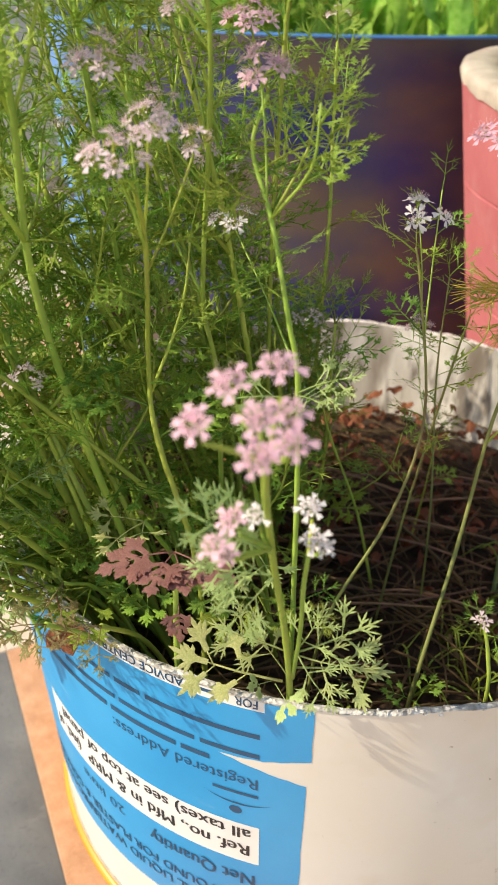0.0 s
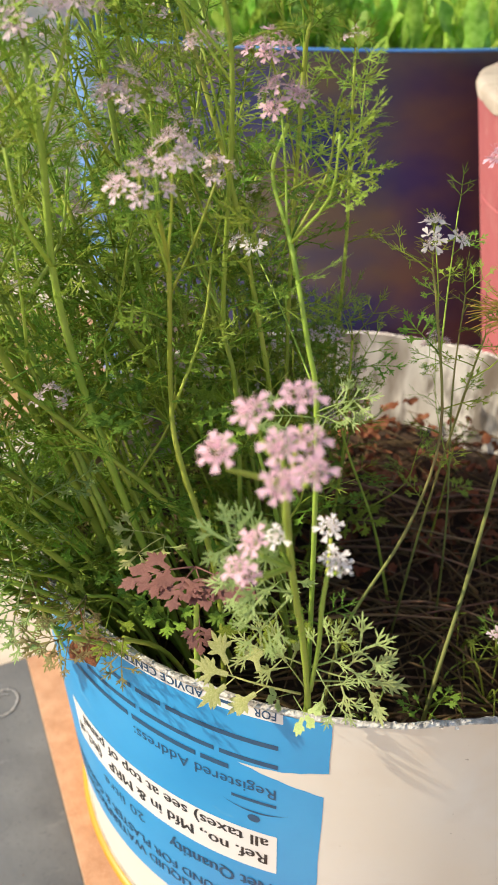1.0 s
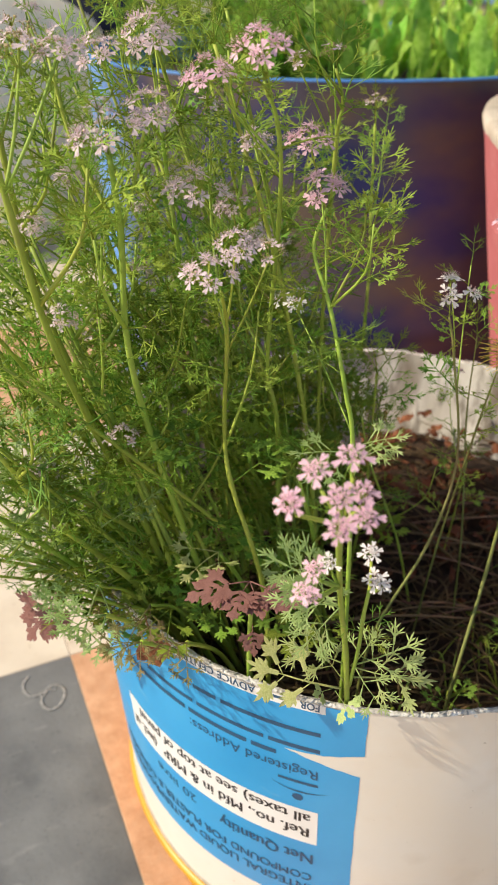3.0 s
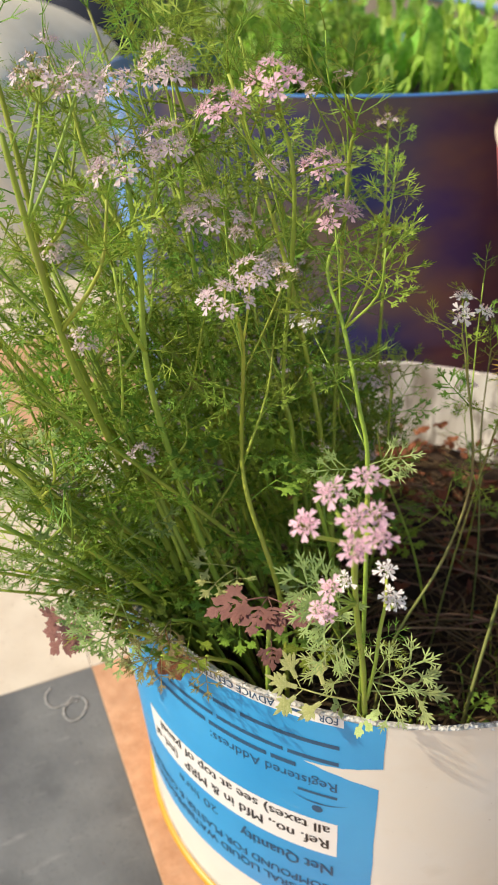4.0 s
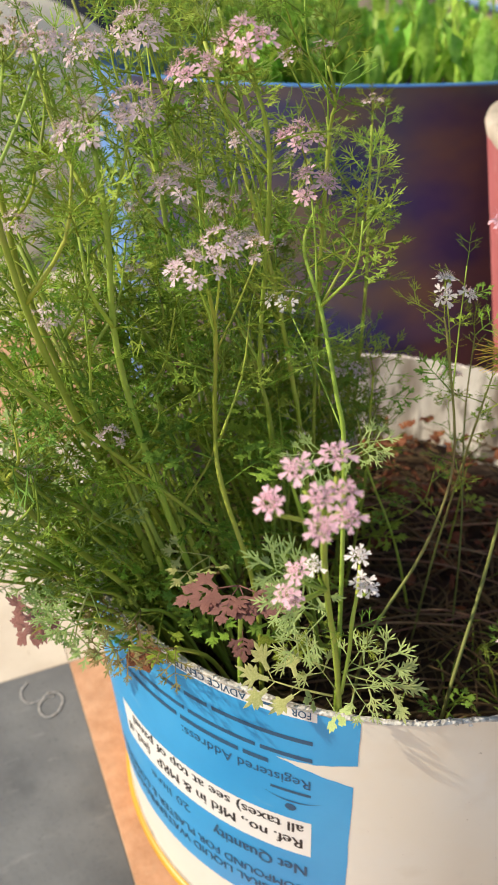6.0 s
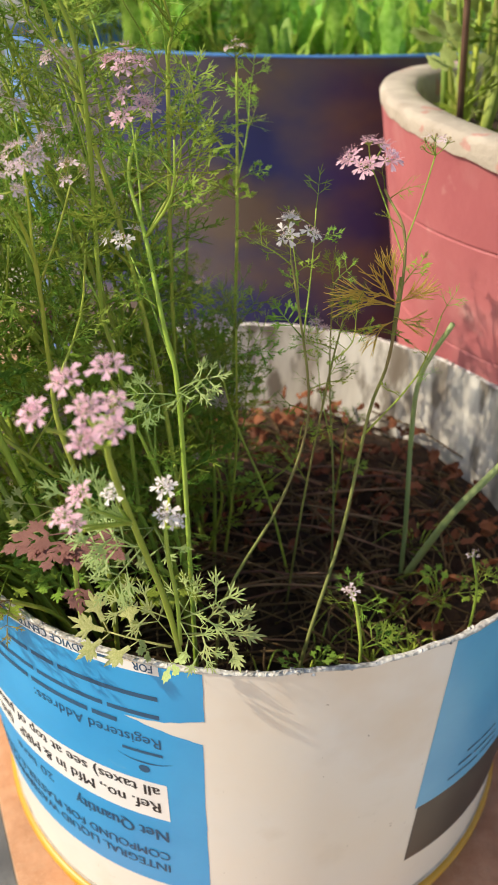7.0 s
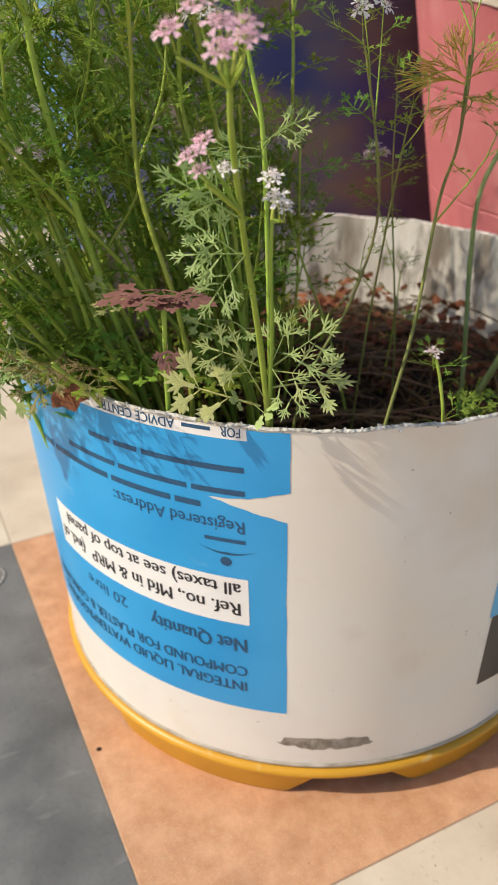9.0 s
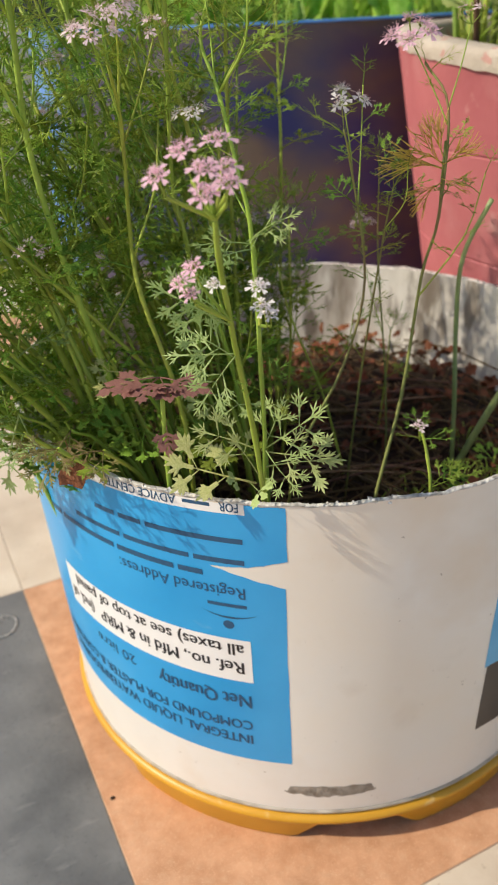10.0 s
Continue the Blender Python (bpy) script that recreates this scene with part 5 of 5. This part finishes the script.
LET = [lettuce_leaf(k) for k in range(7)]
r7 = random.Random(77)
spots = [(x, y) for x in [-0.29 + 0.043 * i for i in range(15)] for y in [-0.292 + 0.047 * j for j in range(13)] if math.hypot(x, y) < 0.298]
for x, y in spots:
    x, y = x + r7.uniform(-0.02, 0.02), y + r7.uniform(-0.02, 0.02)
    at = V((DC[0] + x, DC[1] + y, 0.334))
    if x < -0.13 or math.hypot(x, y) > 0.256:
        continue
    t = thing("lettuce", at, "bright green loose-leaf lettuce growing in the drum", "lettuce", "lettuce in the drum")
    for k in range(r7.randint(6, 9)):
        a = k * 2.4 + r7.uniform(-0.4, 0.4)
        tilt = r7.uniform(2.0, 7.0)
        d = V((math.cos(a), math.sin(a), tilt))
        shared("leaf", LET[r7.randint(0, 6)], t, aim((0, 0, -0.004), d, (-math.cos(a), -math.sin(a), 0.5), r7.uniform(0.042, 0.082) * r7.choice((1, 1, 1, 1, 1, 1.25)) * (1.15 if x < -0.05 else 1.0), r7.uniform(-0.3, 0.3)))

r9 = random.Random(99)
for k in range(40):
    x, y = DC[0] + r9.uniform(-0.28, -0.02), DC[1] + r9.uniform(-0.20, 0.12)
    if math.hypot(x - DC[0], y - DC[1]) > 0.26:
        continue
    at = V((x, y, 0.334))
    t = thing("fennel_plant", at, "feathery green herb growing among the lettuce in the drum", "plant", "herbs in the drum")
    tip = at + V((r9.uniform(-0.03, 0.02), r9.uniform(-0.02, 0.02), r9.uniform(0.07, 0.17)))
    ln = stem_part(t, at, [at, at.lerp(tip, 0.5) + V((r9.uniform(-0.01, 0.01), 0, 0)), tip], 0.0012, 0.0007)
    for j in range(9):
        a = j * 2.4 + k
        leaf_on(t, at, ln[min(len(ln) - 1, 2 + j)], (math.cos(a), math.sin(a), r9.uniform(0.2, 0.9)), r9.uniform(0.035, 0.055), FEATHER, j + k, r9.uniform(-0.5, 0.5))

# ---- red cement pot ----
PC = (0.2562, 0.2176)
pot = thing("cement_pot", (PC[0], PC[1], 0), "round red-painted cement pot with a bare cream rim", "pot")
b = bmesh.new()


def sag(a):
    """How far the hand-made rim dips at one side."""
    return -0.013 * max(0.0, math.cos(a + 0.35)) ** 2


def pot_wob(a, j):
    return 0.0005 * noise.noise((7 * math.sin(a), 7 * math.cos(a), 0.7)), sag(a) if j == len(groove) - 1 else 0.4 * sag(a) if j == len(groove) - 2 else 0


def pr(z):
    return 0.2000 + 0.1665 * (z - 0.3487)


def scored(z):
    """A thin groove scored round the wall at the height z."""
    steps = ((-0.006, 0), (-0.003, 0), (-0.0014, 0), (-0.0008, 0), (-0.0003, 0.0011), (0.0003, 0.0011), (0.0008, 0), (0.0014, 0), (0.003, 0), (0.006, 0))
    return [(pr(z + d) - deep, z + d) for d, deep in steps]


groove = [(pr(z), z) for z in (0.0, 0.05, 0.10, 0.15, 0.2, 0.218)] + scored(0.2285) + [(pr(z), z) for z in (0.24, 0.26, 0.285)] + scored(0.2965) + [(pr(z), z) for z in (0.310, 0.325, 0.335, 0.345, 0.3615)]
lathe(b, groove, 128, wobble=pot_wob)
part("wall", b, REDPAINT, pot, "red-painted wall with two scored grooves")
b = bmesh.new()


def lip_wob(a, j):
    """The cement's lower edge, where the paint has flaked."""
    flake = -0.009 * max(0.0, math.cos(a + 0.3)) ** 2 * (0.55 + 0.45 * noise.noise((5 * math.sin(a), 5 * math.cos(a), 2.0)))
    ragged = 0.0014 * noise.noise((14 * math.sin(a), 14 * math.cos(a), 4.0)) + 0.0014 * noise.noise((50 * math.sin(a), 50 * math.cos(a), 4.0))
    return 0.0004 * noise.noise((9 * math.sin(a), 9 * math.cos(a), j)), sag(a) + (flake + ragged if j == 0 else 0.0006 * noise.noise((6 * math.sin(a), 6 * math.cos(a), j * 0.3)))


lathe(b, [(pr(0.357) + 0.0006, 0.3575), (pr(0.362) + 0.0006, 0.3620), (0.2018, 0.3650), (0.1990, 0.3664), (0.190, 0.3668), (0.181, 0.3658), (0.1775, 0.3625), (0.175, 0.350), (0.172, 0.28)], 160, wobble=lip_wob)
part("rim", b, CEMENT, pot, "rough cream cement rim")
b = bmesh.new()
lathe(b, [(0.175, 0.336), (0.1, 0.338), (0.05, 0.334), (0.001, 0.337)], 48)
part("soil", b, SOIL, pot)

# green plants in the red pot
r8 = random.Random(88)
for k in range(50):
    a, q = r8.uniform(0, 6.283), 0.163 * math.sqrt(r8.random())
    at = V((PC[0] + q * math.cos(a), PC[1] + q * math.sin(a), 0.318))
    t = thing("pot_plant", at, "upright green seedling with soft round leaves in the red pot", "plant", "plants in the red pot")
    h = r8.uniform(0.09, 0.28)
    tip = at + V((r8.uniform(-0.04, 0.04), r8.uniform(-0.04, 0.04), h))
    ln = stem_part(t, at, [at, at.lerp(tip, 0.5) + V((r8.uniform(-0.01, 0.01), 0, 0)), tip], r8.uniform(0.0012, 0.0026), 0.001)
    for j in range(r8.randint(4, 8)):
        b_ = r8.uniform(0, 6.28)
        p = ln[r8.randint(2, len(ln) - 1)]
        big = r8.random() < 0.45
        leaf_on(t, at, p, (math.cos(b_), math.sin(b_), r8.uniform(0.2, 1.2)), r8.uniform(0.04, 0.06) if big else r8.uniform(0.022, 0.036), (ROUND if r8.random() < 0.75 else CUT) if big else FERNPALE, r8.randint(0, 5), r8.uniform(-0.6, 0.6))
for k in range(34):
    a, q = r8.uniform(0, 6.283), 0.160 * math.sqrt(r8.random())
    at = V((PC[0] + q * math.cos(a), PC[1] + q * math.sin(a), 0.330))
    t = thing("onion_plant", at, "upright yellow-green onion leaves growing in the red pot", "plant", "onions in the red pot")
    for j in range(r8.randint(2, 4)):
        tip = at + V((r8.uniform(-0.03, 0.03), r8.uniform(-0.03, 0.03), r8.uniform(0.10, 0.26)))
        stem_part(t, at, [at, at.lerp(tip, 0.5) + V((r8.uniform(-0.008, 0.008), r8.uniform(-0.008, 0.008), 0)), tip], r8.uniform(0.0018, 0.0032), 0.0008, "blade", ONIONBLADE, 4)
twig = thing("stick", (0.1022, 0.160, 0.330), "thin dark brown stick standing in the red pot", "stick")
b = bmesh.new()
tube(b, [(0, 0, 0), (-0.006, 0.0, 0.08), (-0.014, 0, 0.2), (-0.021, 0.002, 0.30)], [0.0022, 0.002, 0.002, 0.0015], 7)
part("stick_shaft", b, TWIG, twig)

# ---- things farther back ----
sack = thing("grow_bag", (-0.890, 1.150, 0), "big cream cloth grow bag with rounded shoulders and a seam", "grow bag")
b = bmesh.new()
bag = [(0.27, 0.0), (0.295, 0.02), (0.302, 0.10), (0.305, 0.20), (0.306, 0.28), (0.302, 0.315), (0.287, 0.338), (0.258, 0.362), (0.222, 0.388), (0.154, 0.419), (0.08, 0.434), (0.01, 0.440)]


def sack_wob(a, j):
    k = (abs(math.cos(a)) ** 7 + abs(math.sin(a)) ** 7) ** (-1 / 7)
    return bag[j][0] * (k - 1) + 0.008 * noise.noise((3 * math.sin(a), 3 * math.cos(a), j * 0.5)), 0.006 * noise.noise((2 * math.sin(a), 2 * math.cos(a), j * 0.4 + 5)) if j else 0


lathe(b, bag, 96, wobble=sack_wob, close=True)
part("cloth", b, SACK, sack)
b = bmesh.new()
tube(b, [(-0.29 + 0.0485 * k, -0.309 + 0.004 * math.sin(k * 1.7), 0.290 + 0.004 * math.sin(k)) for k in range(13)], 0.003, 5)
part("seam", b, SACK, sack, "raised sewn seam")

trough = thing("trough", (0.345, 0.955, 0), "beige trough with a sloping blue-edged front behind the drum", "trough")


def slab(x0, x1, y0, y1, low0, low1, top0, top1):
    bb = bmesh.new()
    v = [bb.verts.new(c) for c in ((x0, y0, low0), (x1, y0, low1), (x1, y1, low1), (x0, y1, low0), (x0, y0, top0), (x1, y0, top1), (x1, y1, top1), (x0, y1, top0))]
    for f in ((0, 3, 2, 1), (4, 5, 6, 7), (0, 1, 5, 4), (1, 2, 6, 5), (2, 3, 7, 6), (3, 0, 4, 7)):
        bb.faces.new([v[k] for k in f])
    bmesh.ops.bevel(bb, geom=list(bb.edges), offset=0.002, segments=2, affect="EDGES")
    return bb


part("panel", slab(-0.44, 0.57, 0.0, 0.08, 0.0, 0.0, 0.433, 0.231), BEIGE, trough, "", False)
part("edging", slab(-0.442, 0.572, -0.003, 0.083, 0.433 - 0.003, 0.231 - 0.003, 0.433 + 0.004, 0.231 + 0.004), SKYBLUE, trough, "faded blue edging", False)
part("end_post", slab(-0.475, -0.443, -0.003, 0.083, 0.0, 0.0, 0.446, 0.439), SKYBLUE, trough, "faded blue end", False)

barrel = thing("barrel", (-0.170, 1.14, 0), "narrow bright blue plastic barrel standing behind the drum", "barrel")
b = bmesh.new()
lathe(b, [(0.055, 0.0), (0.06, 0.01), (0.061, 0.25), (0.063, 0.255), (0.061, 0.26), (0.061, 0.48), (0.058, 0.50), (0.03, 0.51), (0.005, 0.512)], 64, close=True)
part("body", b, DRUMBLUE, barrel)

crate = thing("barrel", (-0.76, 1.80, 0), "dark navy plastic barrel in the shade", "barrel")
b = bmesh.new()
lathe(b, [(0.24, 0.0), (0.25, 0.02), (0.256, 0.3), (0.262, 0.31), (0.256, 0.32), (0.25, 0.56), (0.19, 0.58), (0.01, 0.59)], 72, close=True)
part("body", b, NAVY, crate)

b = bmesh.new()
bmesh.ops.create_cube(b, size=1.0)
bmesh.ops.scale(b, vec=(14, 0.2, 2.4), verts=b.verts)
wall = tagged(part("wall_north", b, WALLPAINT, None, "", False), "plain painted parapet wall", "wall", "", "structure")
wall.location = (0, 3.6, 1.195)
